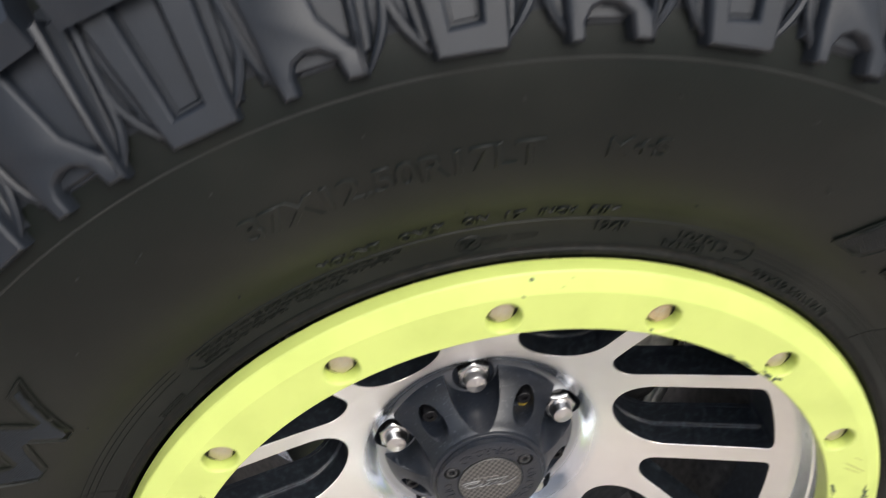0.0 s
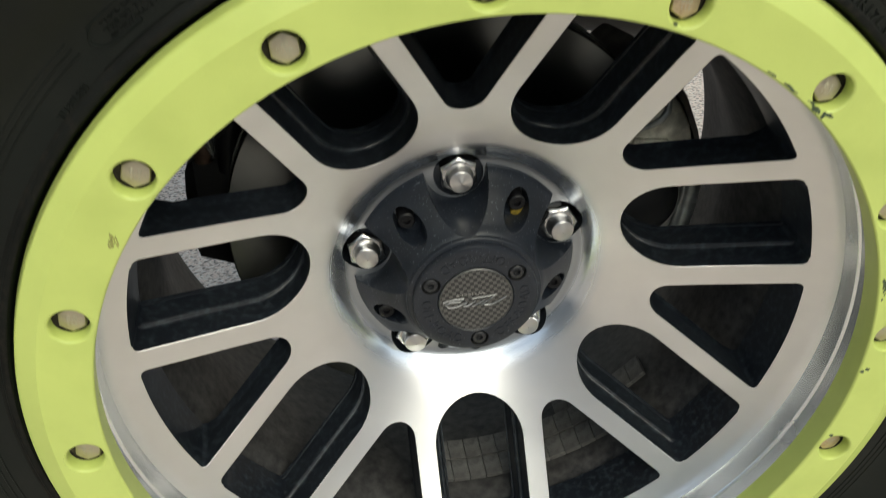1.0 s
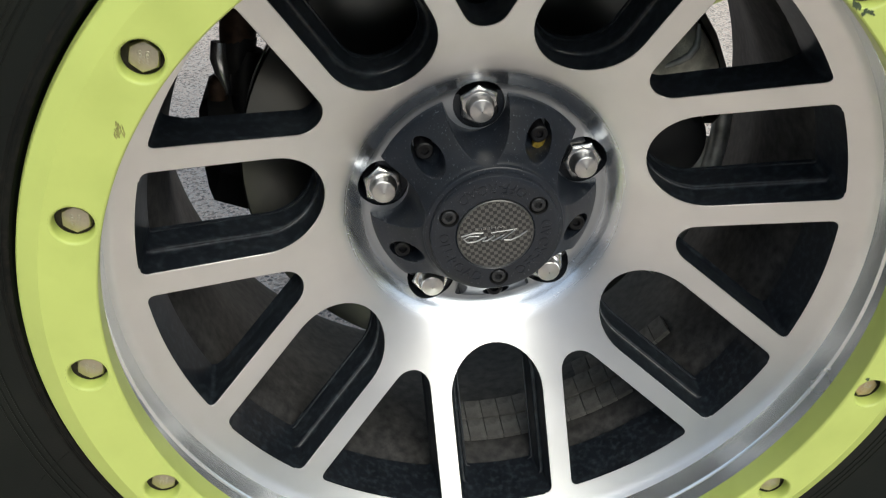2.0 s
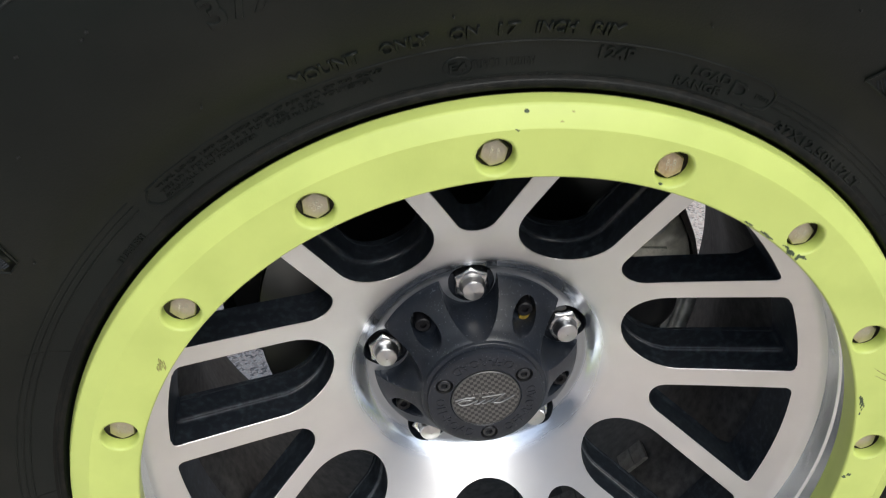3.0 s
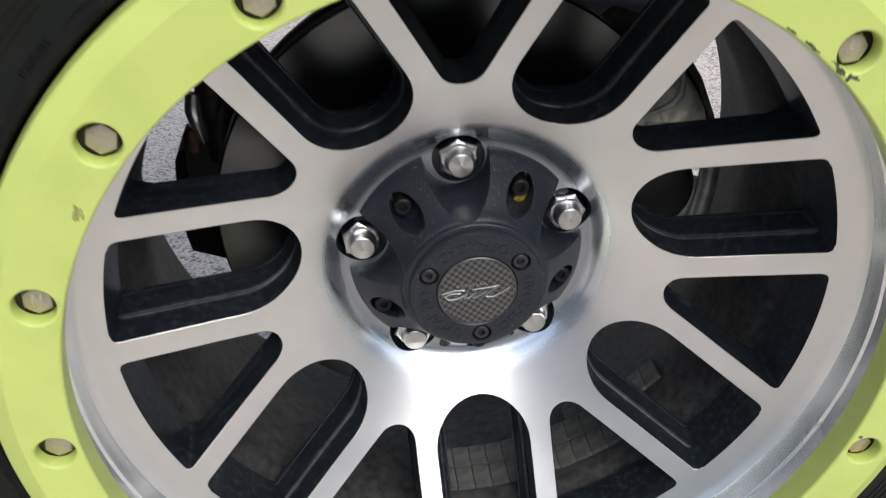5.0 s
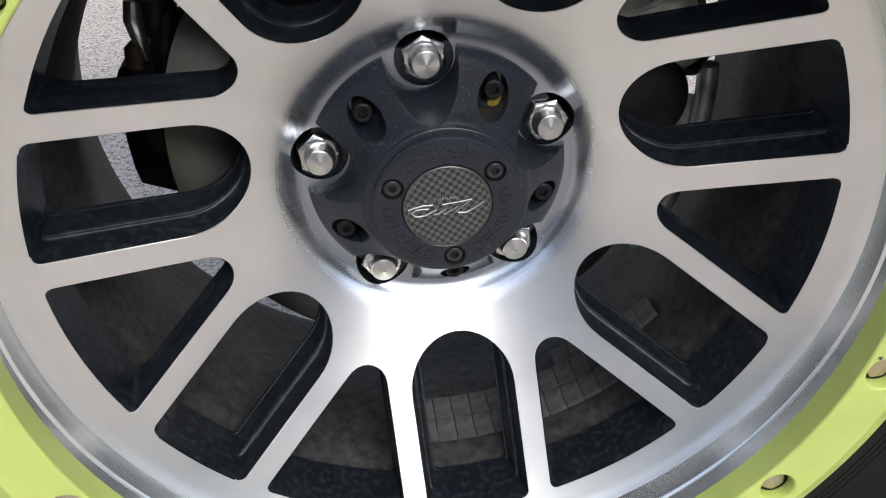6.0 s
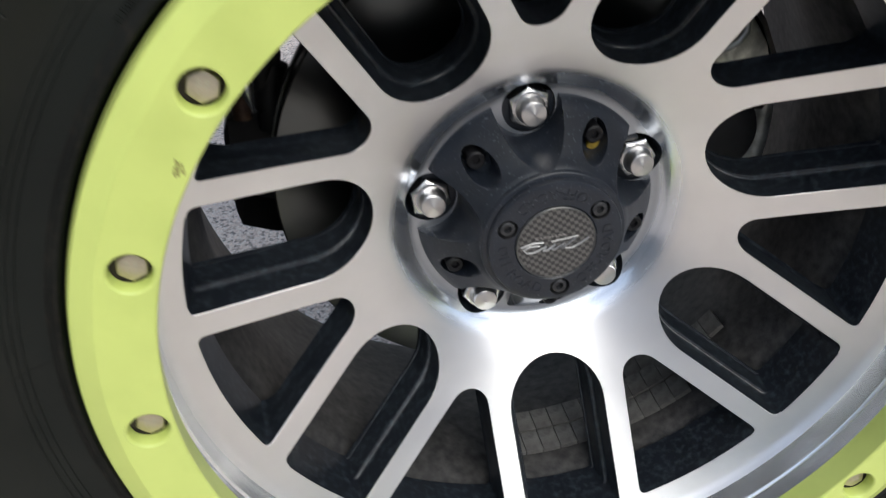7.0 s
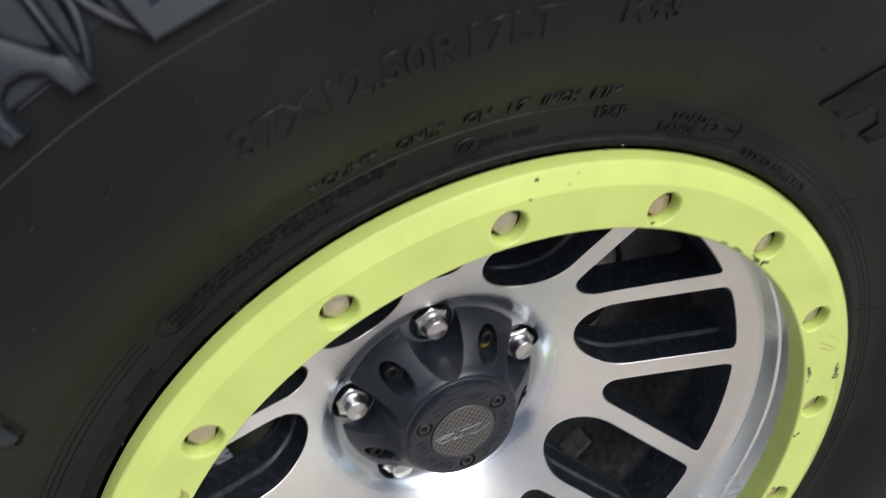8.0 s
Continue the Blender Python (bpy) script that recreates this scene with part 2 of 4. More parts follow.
def part(name, bm, mat, parent, label="", m=None, sharp=32, recalc=True):
    return attach(name, to_mesh(name, bm, mat, sharp, recalc), parent, m, label)


def turn(deg):
    return Matrix.Rotation(radians(deg), 4, "Y")


def smooth_table(points, steps=24):
    """A dense smooth line through (r, y) points."""
    p = np.array([points[0], *points, points[-1]], float)
    out = []
    for i in range(1, len(p) - 2):
        for k in range(steps):
            u = k / steps
            a, b, c, d = p[i - 1], p[i], p[i + 1], p[i + 2]
            out.append(0.5 * (2 * b + (c - a) * u + (2 * a - 5 * b + 4 * c - d) * u * u + (3 * b - a - 3 * c + d) * u ** 3))
    out.append(p[-1])
    return np.array(out)


def lathe(profile, n=256, closed=False):
    """Turn (r, y) points about the axle."""
    bm = bmesh.new()
    rings = []
    for i in range(n):
        a = 2 * math.pi * i / n
        rings.append([bm.verts.new((r * math.sin(a), y, r * math.cos(a))) for r, y in profile])
    k = len(profile)
    for i in range(n):
        p, q = rings[i], rings[(i + 1) % n]
        for j in range(k if closed else k - 1):
            bm.faces.new((p[j], q[j], q[(j + 1) % k], p[(j + 1) % k]))
    return bm


def lathe_arc(profile, a0, a1, n=24):
    """Part of a turned form, between two angles."""
    bm = bmesh.new()
    rows = [[bm.verts.new((r * at(1, a0 + (a1 - a0) * i / n)[0], y, r * at(1, a0 + (a1 - a0) * i / n)[1])) for r, y in profile] for i in range(n + 1)]
    for p, q in zip(rows, rows[1:]):
        for j in range(len(profile) - 1):
            bm.faces.new((p[j], q[j], q[j + 1], p[j + 1]))
    return bm


def loft(bm, rows, cap_end=False):
    """Join closed rows of points, one after another."""
    vs = [[bm.verts.new(p) for p in row] for row in rows]
    n = len(vs[0])
    for a, b in zip(vs, vs[1:]):
        for i in range(n):
            bm.faces.new((a[i], a[(i + 1) % n], b[(i + 1) % n], b[i]))
    if cap_end:
        bm.faces.new(vs[-1])
    return vs


def box(bm, sx, sy, sz, m=Matrix(), bevel=0.0):
    r = bmesh.ops.create_cube(bm, size=1, matrix=m @ Matrix.Diagonal((sx, sy, sz, 1)))
    if bevel:
        es = {e for v in r["verts"] for e in v.link_edges}
        bmesh.ops.bevel(bm, geom=list(es), offset=bevel, segments=2, profile=0.6, affect="EDGES")


def tube(bm, pts, r, n=12):
    """A round rod along points."""
    pts = [Vector(p) for p in pts]
    rows, q, last = [], None, None
    for i, p in enumerate(pts):
        d = (pts[min(i + 1, len(pts) - 1)] - pts[max(i - 1, 0)]).normalized()
        q = d.to_track_quat("Z", "Y") if q is None else last.rotation_difference(d) @ q          # carried along, so that rows don't twist
        last = d
        rr = r[i] if isinstance(r, (list, tuple)) else r
        rows.append([p + q @ Vector((rr * math.cos(2 * math.pi * k / n), rr * math.sin(2 * math.pi * k / n), 0)) for k in range(n)])
    vs = loft(bm, rows)
    bm.faces.new(vs[0])
    bm.faces.new(vs[-1])


def plate(outer, holes, rings, height, per_ring=224, stagger=0.5):
    """A disc-like sheet between loops of (x, z) points, with height(r) as its depth; rings are radii of inner support points."""
    from mathutils.geometry import delaunay_2d_cdt
    pts, edges = [], []

    def loop(ps):
        s = len(pts)
        pts.extend(Vector(p) for p in ps)
        edges.extend((s + i, s + (i + 1) % len(ps)) for i in range(len(ps)))
    loop(outer)
    for h in holes:
        loop(h)
    hs = [np.array(h) for h in holes]
    reach = [np.hypot(*(h - h.mean(0)).T).max() + 0.002 for h in hs]

    def inside(poly, x, z):
        px, pz = poly[:, 0], poly[:, 1]
        qx, qz = np.roll(px, -1), np.roll(pz, -1)
        cross = ((pz > z) != (qz > z)) & (x < (qx - px) * (z - pz) / (qz - pz + 1e-15) + px)
        return cross.sum() % 2 == 1

    def near(poly, x, z, d):
        return np.hypot(poly[:, 0] - x, poly[:, 1] - z).min() < d
    for k, r in enumerate(rings):
        for i in range(per_ring):
            a = 2 * math.pi * (i + stagger * (k % 2)) / per_ring
            x, z = r * math.sin(a), r * math.cos(a)
            if any(np.hypot(*(h.mean(0) - (x, z))) < k2 and (inside(h, x, z) or near(h, x, z, 0.0012)) for h, k2 in zip(hs, reach)):
                continue
            pts.append(Vector((x, z)))
    verts, _, faces, _, _, _ = delaunay_2d_cdt(pts, edges, [], 0, 1e-7)
    bm = bmesh.new()
    bv = [bm.verts.new((v.x, height(math.hypot(v.x, v.y)), v.y)) for v in verts]
    out = np.array(outer)
    for f in faces:
        c = sum((verts[i] for i in f), Vector((0, 0))) / len(f)
        if not inside(out, c.x, c.y) or any(np.hypot(*(h.mean(0) - np.array(c))) < k2 and inside(h, c.x, c.y) for h, k2 in zip(hs, reach)):
            continue
        bm.faces.new([bv[i] for i in f])
    for v in [v for v in bm.verts if not v.link_faces]:
        bm.verts.remove(v)
    return bm


def ring_points(r, n, cx=0.0, cz=0.0):
    return [(cx + r * math.sin(2 * math.pi * i / n), cz + r * math.cos(2 * math.pi * i / n)) for i in range(n)]


def at(r, deg):
    return r * math.sin(radians(deg)), r * math.cos(radians(deg))


# ================= the ground =================
bm = bmesh.new()
bmesh.ops.create_grid(bm, x_segments=40, y_segments=40, size=150)
ground = tagged(new("ground", to_mesh("ground", bm, AGGREGATE)), "pale speckled aggregate paving under the vehicle", "ground", kind="structure")

# ================= the wheel =================
wheel = tagged(new("wheel"), "off-road wheel with a lime bolted ring, silver spokes and mud tyre", "wheel")
wheel.location = (0, 0, ZC)

LUG_PHASE, BOLT_PHASE, SLOT_PHASE, SCREW_PHASE = -4.56, -4.0, 73.8, -5.8
LUG_R, BOLT_R = 0.0630, 0.2096
FACE = smooth_table([(0.0, 0.119), (0.05, 0.119), (0.0640, 0.119), (0.0700, 0.1190), (0.0725, 0.1185), (0.0750, 0.1173), (0.0775, 0.1154), (0.0800, 0.1131),
                     (0.0830, 0.1105), (0.0865, 0.1078), (0.0900, 0.1055), (0.0940, 0.1031), (0.0980, 0.1008), (0.1030, 0.0982), (0.117, 0.0912), (0.140, 0.0798), (0.165, 0.0670), (0.188, 0.0552), (0.1985, 0.0490), (0.2030, 0.0457), (0.2056, 0.0415)])


def face_y(r):
    return float(np.interp(r, FACE[:, 0], FACE[:, 1]))


def rounded(points, radii, n=6):
    """A closed outline with its corners rounded."""
    out = []
    k = len(points)
    for i in range(k):
        p, a, b = Vector(points[i]), Vector(points[i - 1]), Vector(points[(i + 1) % k])
        r = radii[i]
        if r == 0:
            out.append(p)
            continue
        u, v = (a - p).normalized(), (b - p).normalized()
        half = u.angle(v) / 2
        d = r / math.tan(half)
        c = p + (u + v).normalized() * (r / math.sin(half))
        s, e = p + u * d - c, p + v * d - c
        w = s.angle_signed(e)
        for j in range(n + 1):
            q = s.copy()
            q.rotate(Matrix.Rotation(-w * j / n, 2))
            out.append(c + q)
    return out


def slot_outline(d=0.0, w=0.0302, inner=0.0970, outer=0.1918, arc=20):
    """The U-shaped window, pointing up, shrunk by d."""
    w, ro = w - d, outer
    c = inner + 0.0298
    pts = [(w * math.cos(math.pi * i / arc), c - w * math.sin(math.pi * i / arc) * 1.0) for i in range(arc + 1)]
    pts = [Vector(p) for p in pts]                     # right side, round the hub end, left side
    corner = max(0.0042 - d * 0.3, 0.002)
    zs = math.sqrt(ro ** 2 - w ** 2)
    left, right = Vector((-w, zs)), Vector((w, zs))
    tail = []
    for side in (-1, 1):
        arcp = []
        for j in range(7):
            t = j / 6 * math.pi / 2
            arcp.append(Vector((side * (w - corner + corner * math.cos(t)), zs - corner * 0.9 + corner * math.sin(t))))
        tail.append(arcp if side == -1 else arcp[::-1])
    top = [Vector(at(ro, math.degrees(math.asin(x / ro)))) for x in np.linspace(-w + corner * 1.2, w - corner * 1.2, 9)]
    top = [p + Vector((0, corner * 0.1)) for p in top]
    sides_l = [Vector((-w, z)) for z in np.linspace(c, zs - corner * 0.9, 8)[1:-1]]
    sides_r = [Vector((w, z)) for z in np.linspace(zs - corner * 0.9, c, 8)[1:-1]]
    return pts + sides_l + tail[0] + top + tail[1] + sides_r


def tri_outline(d=0.0, lateral=0.0431, inner=0.1161, outer=0.1916, arc=14):
    """The wedge window between two spokes, pointing up, shrunk by d."""
    s = radians(180 / 7)
    ro = outer
    c = (inner - lateral) / (1 - math.sin(s))
    r = c * math.sin(s) - lateral - d
    pts = []
    for i in range(arc + 1):                       # hub end, from right to left
        th = -s + (-(math.pi - 2 * s)) * i / arc
        pts.append(Vector((r * math.cos(th), c + r * math.sin(th))))
    # straight sides run outwards, leaning by s
    right0, left0 = pts[0], pts[-1]
    dr, dl = Vector((math.sin(s), math.cos(s))), Vector((-math.sin(s), math.cos(s)))

    def reach(p, u):
        b = p.dot(u)
        return p + u * (-b + math.sqrt(b * b - p.length_squared + ro * ro))
    er, el = reach(right0, dr), reach(left0, dl)
    k = max(0.0045 - d * 0.3, 0.002)
    out = pts + [left0.lerp(el - dl * k, f) for f in np.linspace(0, 1, 8)[1:-1]]
    tl = Vector((-el.y, el.x)).normalized()
    if tl.dot(Vector((1, 0))) < 0:
        tl = -tl
    a0, a1 = el - dl * k, el + tl * k
    out += [(a0 * (1 - u) ** 2 + el * 2 * u * (1 - u) + a1 * u * u) for u in np.linspace(0, 1, 6)]
    th1, th0 = math.atan2(a1.x, a1.y), -math.atan2(a1.x, a1.y)
    out += [Vector((ro * math.sin(t), ro * math.cos(t))) for t in np.linspace(th1, th0, 11)[1:-1]]
    out += [Vector((-p.x, p.y)) for p in [(a0 * (1 - u) ** 2 + el * 2 * u * (1 - u) + a1 * u * u) for u in np.linspace(1, 0, 6)]]
    out += [right0.lerp(er - dr * k, f) for f in np.linspace(1, 0, 8)[1:-1]]
    return out


def turned(ps, deg):
    c, s = math.cos(radians(deg)), math.sin(radians(deg))
    return [(p[0] * c + p[1] * s, -p[0] * s + p[1] * c) for p in ps]


SLOTS = [SLOT_PHASE + 360 / 7 * k for k in range(7)]
WEDGES = [SLOT_PHASE + 180 / 7 + 360 / 7 * k for k in range(7)]
LUGS = [LUG_PHASE + 72 * k for k in range(5)]
windows = [turned(slot_outline(), a) for a in SLOTS] + [turned(tri_outline(), a) for a in WEDGES]
lug_holes = [ring_points(0.0150, 28, *at(LUG_R, a)) for a in LUGS]

def merged(*parts, dist=0.00003):
    """Several bmeshes welded into one."""
    bm = bmesh.new()
    for p in parts:
        tmp = bpy.data.meshes.new("tmp")
        p.to_mesh(tmp)
        p.free()
        bm.from_mesh(tmp)
        bpy.data.meshes.remove(tmp)
    bmesh.ops.remove_doubles(bm, verts=bm.verts, dist=dist)
    return bm


def turned_face(r0, r1, steps, n):
    return lathe([(r, face_y(r)) for r in np.linspace(r0, r1, steps)], n)


# machined front of the spokes, with its windows cut through
front = plate(ring_points(0.1950, 280), windows + [ring_points(0.0945, 280)],
              [0.0985, 0.104, 0.108, 0.112, 0.116, 0.122, 0.129, 0.136, 0.143, 0.15, 0.157, 0.164, 0.171, 0.178, 0.184, 0.1880, 0.1935], face_y)
chamfer = bmesh.new()
for shape, turns in ((slot_outline, SLOTS), (tri_outline, WEDGES)):
    for a in turns:
        loft(chamfer, [[(x, face_y(math.hypot(*o)) + h, z) for (x, z), o in zip(turned(shape(d), a), turned(shape(), a))] for d, h in ((0.0, 0.0), (0.0003, 0.0004))])
rim = part("rim", merged(front, chamfer, turned_face(0.1950, 0.2056, 14, 280), turned_face(0.0800, 0.0945, 18, 280)), MACHINED, wheel,
           "brushed silver fourteen-spoke aluminium rim with a deep dish")
# polished bowl and lug pad round the hub
bowl = part("hub_bowl", plate(ring_points(0.0800, 280), lug_holes, [0.02, 0.035, 0.048, 0.054, 0.060, 0.064, 0.0665, 0.069, 0.071, 0.073, 0.0745, 0.076, 0.077, 0.078, 0.079], face_y, 280, 0.0),
            MACHINED, rim, "polished bright bowl round the hub", sharp=70)


def pocket(outline, ledge):
    bm = bmesh.new()
    steps = [(0.0004, 0.0004), (0.0006, 0.0012), (0.0012, 0.006), (0.0016, 0.0105)]
    if ledge:
        steps += [(0.0019, 0.0146), (0.0022, 0.0164), (0.0028, 0.0174), (0.0035, 0.0177), (0.0041, 0.0175), (0.0047, 0.0180), (0.0051, 0.0196), (0.0059, 0.027), (0.0068, 0.034), (0.0076, 0.036)]
    else:
        steps += [(0.0026, 0.0170), (0.0034, 0.0232), (0.0044, 0.0250)]
    base = outline(0.0)
    depth = [face_y(Vector(p).length) for p in base]
    reach = [1.0 if ledge else 1 + 0.36 * min(1.0, max(0.0, (Vector(p).length - 0.180) / 0.0105)) for p in base]   # deeper along the rim
    rows = []
    for d, h in steps:
        rows.append([(p[0], depth[i] + h * reach[i], p[1]) for i, p in enumerate(outline(d))])
    loft(bm, rows)
    return bm


u_mesh = to_mesh("slot_wall", pocket(slot_outline, True), BLACK_PAINT, 40)
t_mesh = to_mesh("wedge_wall", pocket(tri_outline, False), BLACK_PAINT, 40)
for a in SLOTS:
    attach("slot_wall", u_mesh, rim, turn(a), "satin black painted inside of a slot" if a == SLOTS[0] else "")
for a in WEDGES:
    attach("wedge_wall", t_mesh, rim, turn(a))
# back of the spokes
back_holes = [turned(slot_outline(0.0076), a) for a in SLOTS] + [turned(tri_outline(-0.0030), a) for a in WEDGES]
part("spoke_back", plate(ring_points(0.2050, 140), back_holes, [0.03, 0.06, 0.075, 0.085, 0.095, 0.11, 0.13, 0.15, 0.17, 0.185],
                         lambda r: face_y(r) + 0.0335, 120), BLACK_PAINT, rim)
# walls of the lug bores
bm = bmesh.new()
edge = [face_y(math.hypot(x, LUG_R + z)) for x, z in ring_points(0.0150, 28)]
loft(bm, [[(x, e + h, z) for (x, z), e in zip(ring_points(r, 28), edge)] for r, h in ((0.0150, 0.0), (0.0147, 0.0010))] + [[(x, 0.146, z) for x, z in ring_points(0.0145, 28)]], True)
bore = to_mesh("lug_bore", bm, BLACK_PAINT)
for a in LUGS:
    x, z = at(LUG_R, a)
    attach("lug_bore", bore, rim, Matrix.Translation((x, 0, z)) @ turn(a))
# bright outer lip and the dusty barrel behind
part("rim_lip", lathe([(0.2055, 0.0417), (0.2060, 0.0390), (0.2062, 0.0292), (0.2054, 0.0286), (0.2048, 0.0276), (0.2054, 0.0266), (0.2060, 0.0262), (0.2062, 0.014),
                       (0.2100, 0.0125), (0.224, 0.0125)], 280), LIP, rim, "shiny silver lip with a turned groove")
BARREL_LINE = smooth_table([(0.2045, 0.0700), (0.2010, 0.0800), (0.1950, 0.0930), (0.1915, 0.1060), (0.1900, 0.1250), (0.1905, 0.1500), (0.1940, 0.1720), (0.2000, 0.2000),
                            (0.2060, 0.2350), (0.2110, 0.2560), (0.2175, 0.2630), (0.2195, 0.2660)], 5)
profile = [tuple(p) for p in BARREL_LINE] + [(0.2240, 0.2665), (0.2260, 0.2630), (0.2255, 0.2560), (0.2140, 0.2450), (0.2000, 0.1500), (0.2100, 0.0650)]
part("barrel", lathe(profile, 200), BARREL, rim, "dusty black inner barrel of the rim")

# ---- lime beadlock ring ----
ring_face = lambda r: -0.0040 - (r - 0.1985) / 0.0253 * 0.0022
hole_r = 0.0101
bolt_holes = [ring_points(hole_r, 28, *at(BOLT_R, BOLT_PHASE + 22.5 * k)) for k in range(16)]
bm = plate(ring_points(0.2224, 300), bolt_holes + [ring_points(0.1990, 300)], [0.204, 0.2096, 0.215, 0.2190], ring_face, 300)
bm2 = lathe([(0.1990, ring_face(0.1990)), (0.1984, -0.0036), (0.1981, -0.0028), (0.1984, 0.0), (0.1998, 0.0095), (0.2005, 0.0132), (0.2016, 0.0142), (0.2036, 0.0142), (0.2070, 0.0100)], 300)
bm3 = lathe([(0.2224, ring_face(0.2224)), (0.2229, -0.0059), (0.2318, -0.0021), (0.2325, -0.0013), (0.2341, 0.0050), (0.2340, 0.0062), (0.2330, 0.0074), (0.2300, 0.0110)], 300)
bm = merged(bm, bm2, bm3, dist=0.00002)
ring = part("beadlock_ring", bm, LIME, wheel, "chipped lime green bolted beadlock ring", sharp=24)
bm = bmesh.new()
loft(bm, [[(x, y, z) for x, z in ring_points(r, 28)] for r, y in ((hole_r, 0.0), (hole_r - 0.0005, 0.0001), (hole_r - 0.0010, 0.0005), (hole_r - 0.0013, 0.0012), (hole_r - 0.0015, 0.0022), (hole_r - 0.0016, 0.0074))])
recess = to_mesh("bolt_recess", bm, LIME, 50)
# deep end of the recess, coloured dark in place of the shade there
bm = bmesh.new()
loft(bm, [[(x, y, z) for x, z in ring_points(r, 28)] for r, y in ((hole_r - 0.0016, 0.0074), (hole_r - 0.0014, 0.0076), (hole_r - 0.0014, 0.0092))], True)
bore = to_mesh("bore", bm, BORE_SHADE, 50)


def hex_bolt():
    bm = bmesh.new()

    def hexa(r, y, mix=0.0):
        out = []
        for i in range(36):
            a = 2 * math.pi * i / 36
            h = r * math.cos(math.pi / 6) / math.cos((a % (math.pi / 3)) - math.pi / 6)
            rr = h * (1 - mix) + r * math.cos(math.pi / 6) * mix
            out.append((rr * math.sin(a), y, rr * math.cos(a)))
        return out
    loft(bm, [hexa(0.0068, 0.0068), hexa(0.0068, 0.0014), hexa(0.0067, 0.0009, 0.1), hexa(0.0065, 0.0005, 0.5), hexa(0.0062, 0.0004, 0.75)], True)
    return bm


bolt_mesh = to_mesh("ring_bolt", hex_bolt(), ZINC, 30)


def stamp():
    bm = bmesh.new()
    for cx, cz in ((-0.0017, 0.0013), (0.0017, 0.0013)):          # two figures of eight
        for dz in (0.0008, -0.0008):
            tube(bm, [(cx + 0.0008 * math.cos(t), 0.0, cz + dz + 0.0008 * math.sin(t)) for t in np.linspace(0, 2 * math.pi, 11)], 0.00018, 5)
    box(bm, 0.0006, 0.0005, 0.0006, Matrix.Translation((0, 0, 0.0002)))
    for x in (-0.0018, 0.0, 0.0018):                               # maker's marks
        tube(bm, [(x - 0.0005, 0, -0.0012), (x + 0.0004, 0, -0.0019), (x - 0.0004, 0, -0.0026), (x + 0.0005, 0, -0.0033)], 0.00017, 5)
    return bm


stamp_mesh = to_mesh("head_stamp", stamp(), ZINC_WORN)
rusty_mesh = to_mesh("ring_bolt", hex_bolt(), ZINC_RUSTY, 30)
# washer in black, so that the gap's shade is put into its colour
washer_mesh = to_mesh("washer", lathe([(0.004, 0.0058), (0.0080, 0.0058), (0.0083, 0.0062), (0.0083, 0.0090)], 28), DARK_PART)
rng = random.Random(4)
for k in range(16):
    a = BOLT_PHASE + 22.5 * k
    x, z = at(BOLT_R, a)
    y0 = ring_face(BOLT_R)
    attach("bolt_recess", recess, ring, Matrix.Translation((x, y0, z)) @ turn(a) @ Matrix.Rotation(math.atan(0.0022 / 0.0253), 4, "X"), "countersunk lime bolt hole" if k == 0 else "")
    attach("bore", bore, ring, Matrix.Translation((x, y0, z)) @ turn(a) @ Matrix.Rotation(math.atan(0.0022 / 0.0253), 4, "X"), "bore under the bolt head, its shade put into the colour" if k == 0 else "")
    b = attach("ring_bolt", rusty_mesh if k in (1, 5) else bolt_mesh, ring, Matrix.Translation((x, 0.0, z)) @ turn(rng.uniform(0, 60)),
               "rust-tinged hexagon bolt" if k in (1, 5) else "dull zinc hexagon bolt with stamped head" if k == 0 else "")
    attach("head_stamp", stamp_mesh, b, Matrix.Translation((0, 0.0004, 0)) @ Matrix.Scale(0.88, 4))
    attach("washer", washer_mesh, b)
# paint damage on the ring
def chip(r, deg, w, h, seed, mat, tilt=0.0, ragged=0.35):
    g = random.Random(seed)
    bm = bmesh.new()
    n = 18
    pts = []
    for i in range(n):
        a = 2 * math.pi * i / n
        k = 1 + g.uniform(-ragged, ragged)
        pts.append((w / 2 * k * math.cos(a), 0, h / 2 * k * math.sin(a)))
    vs = [bm.verts.new(p) for p in pts]
    top = bm.faces.new(vs)
    ext = bmesh.ops.extrude_face_region(bm, geom=[top])
    for v in [v for v in ext["geom"] if isinstance(v, bmesh.types.BMVert)]:
        v.co.y -= 0.0006
    slope = math.degrees(math.atan(0.0022 / 0.0253))
    y = ring_face(r) if r < 0.2226 else -0.0059 + (r - 0.2229) * 0.427
    lean = slope if r < 0.2226 else -23
    x, z = at(r, deg)
    m = Matrix.Translation((x, y + 0.0004, z)) @ turn(deg) @ Matrix.Rotation(radians(lean), 4, "X") @ turn(tilt)
    return part("paint_chip", bm, mat, ring, "dark bare chip in the paint" if mat is CHIP else "brown scuff mark", m)


def flakes(r, deg, w, h, tilt, count, seed):
    """A patch of chipped paint: ragged slivers of several sizes, lying close together."""
    g = random.Random(seed)
    c, d = math.cos(radians(tilt)), math.sin(radians(tilt))
    for i in range(count):
        u, v = g.gauss(0, 0.24) * w, g.gauss(0, 0.22) * h
        k = max(0.25, 1 - abs(u) / w)
        chip(r + d * u + c * v, deg + math.degrees((c * u - d * v) / r), w * k * g.uniform(0.18, 0.42), h * k * g.uniform(0.25, 0.7), seed + i, CHIP, -tilt + g.uniform(-25, 25), 0.5)


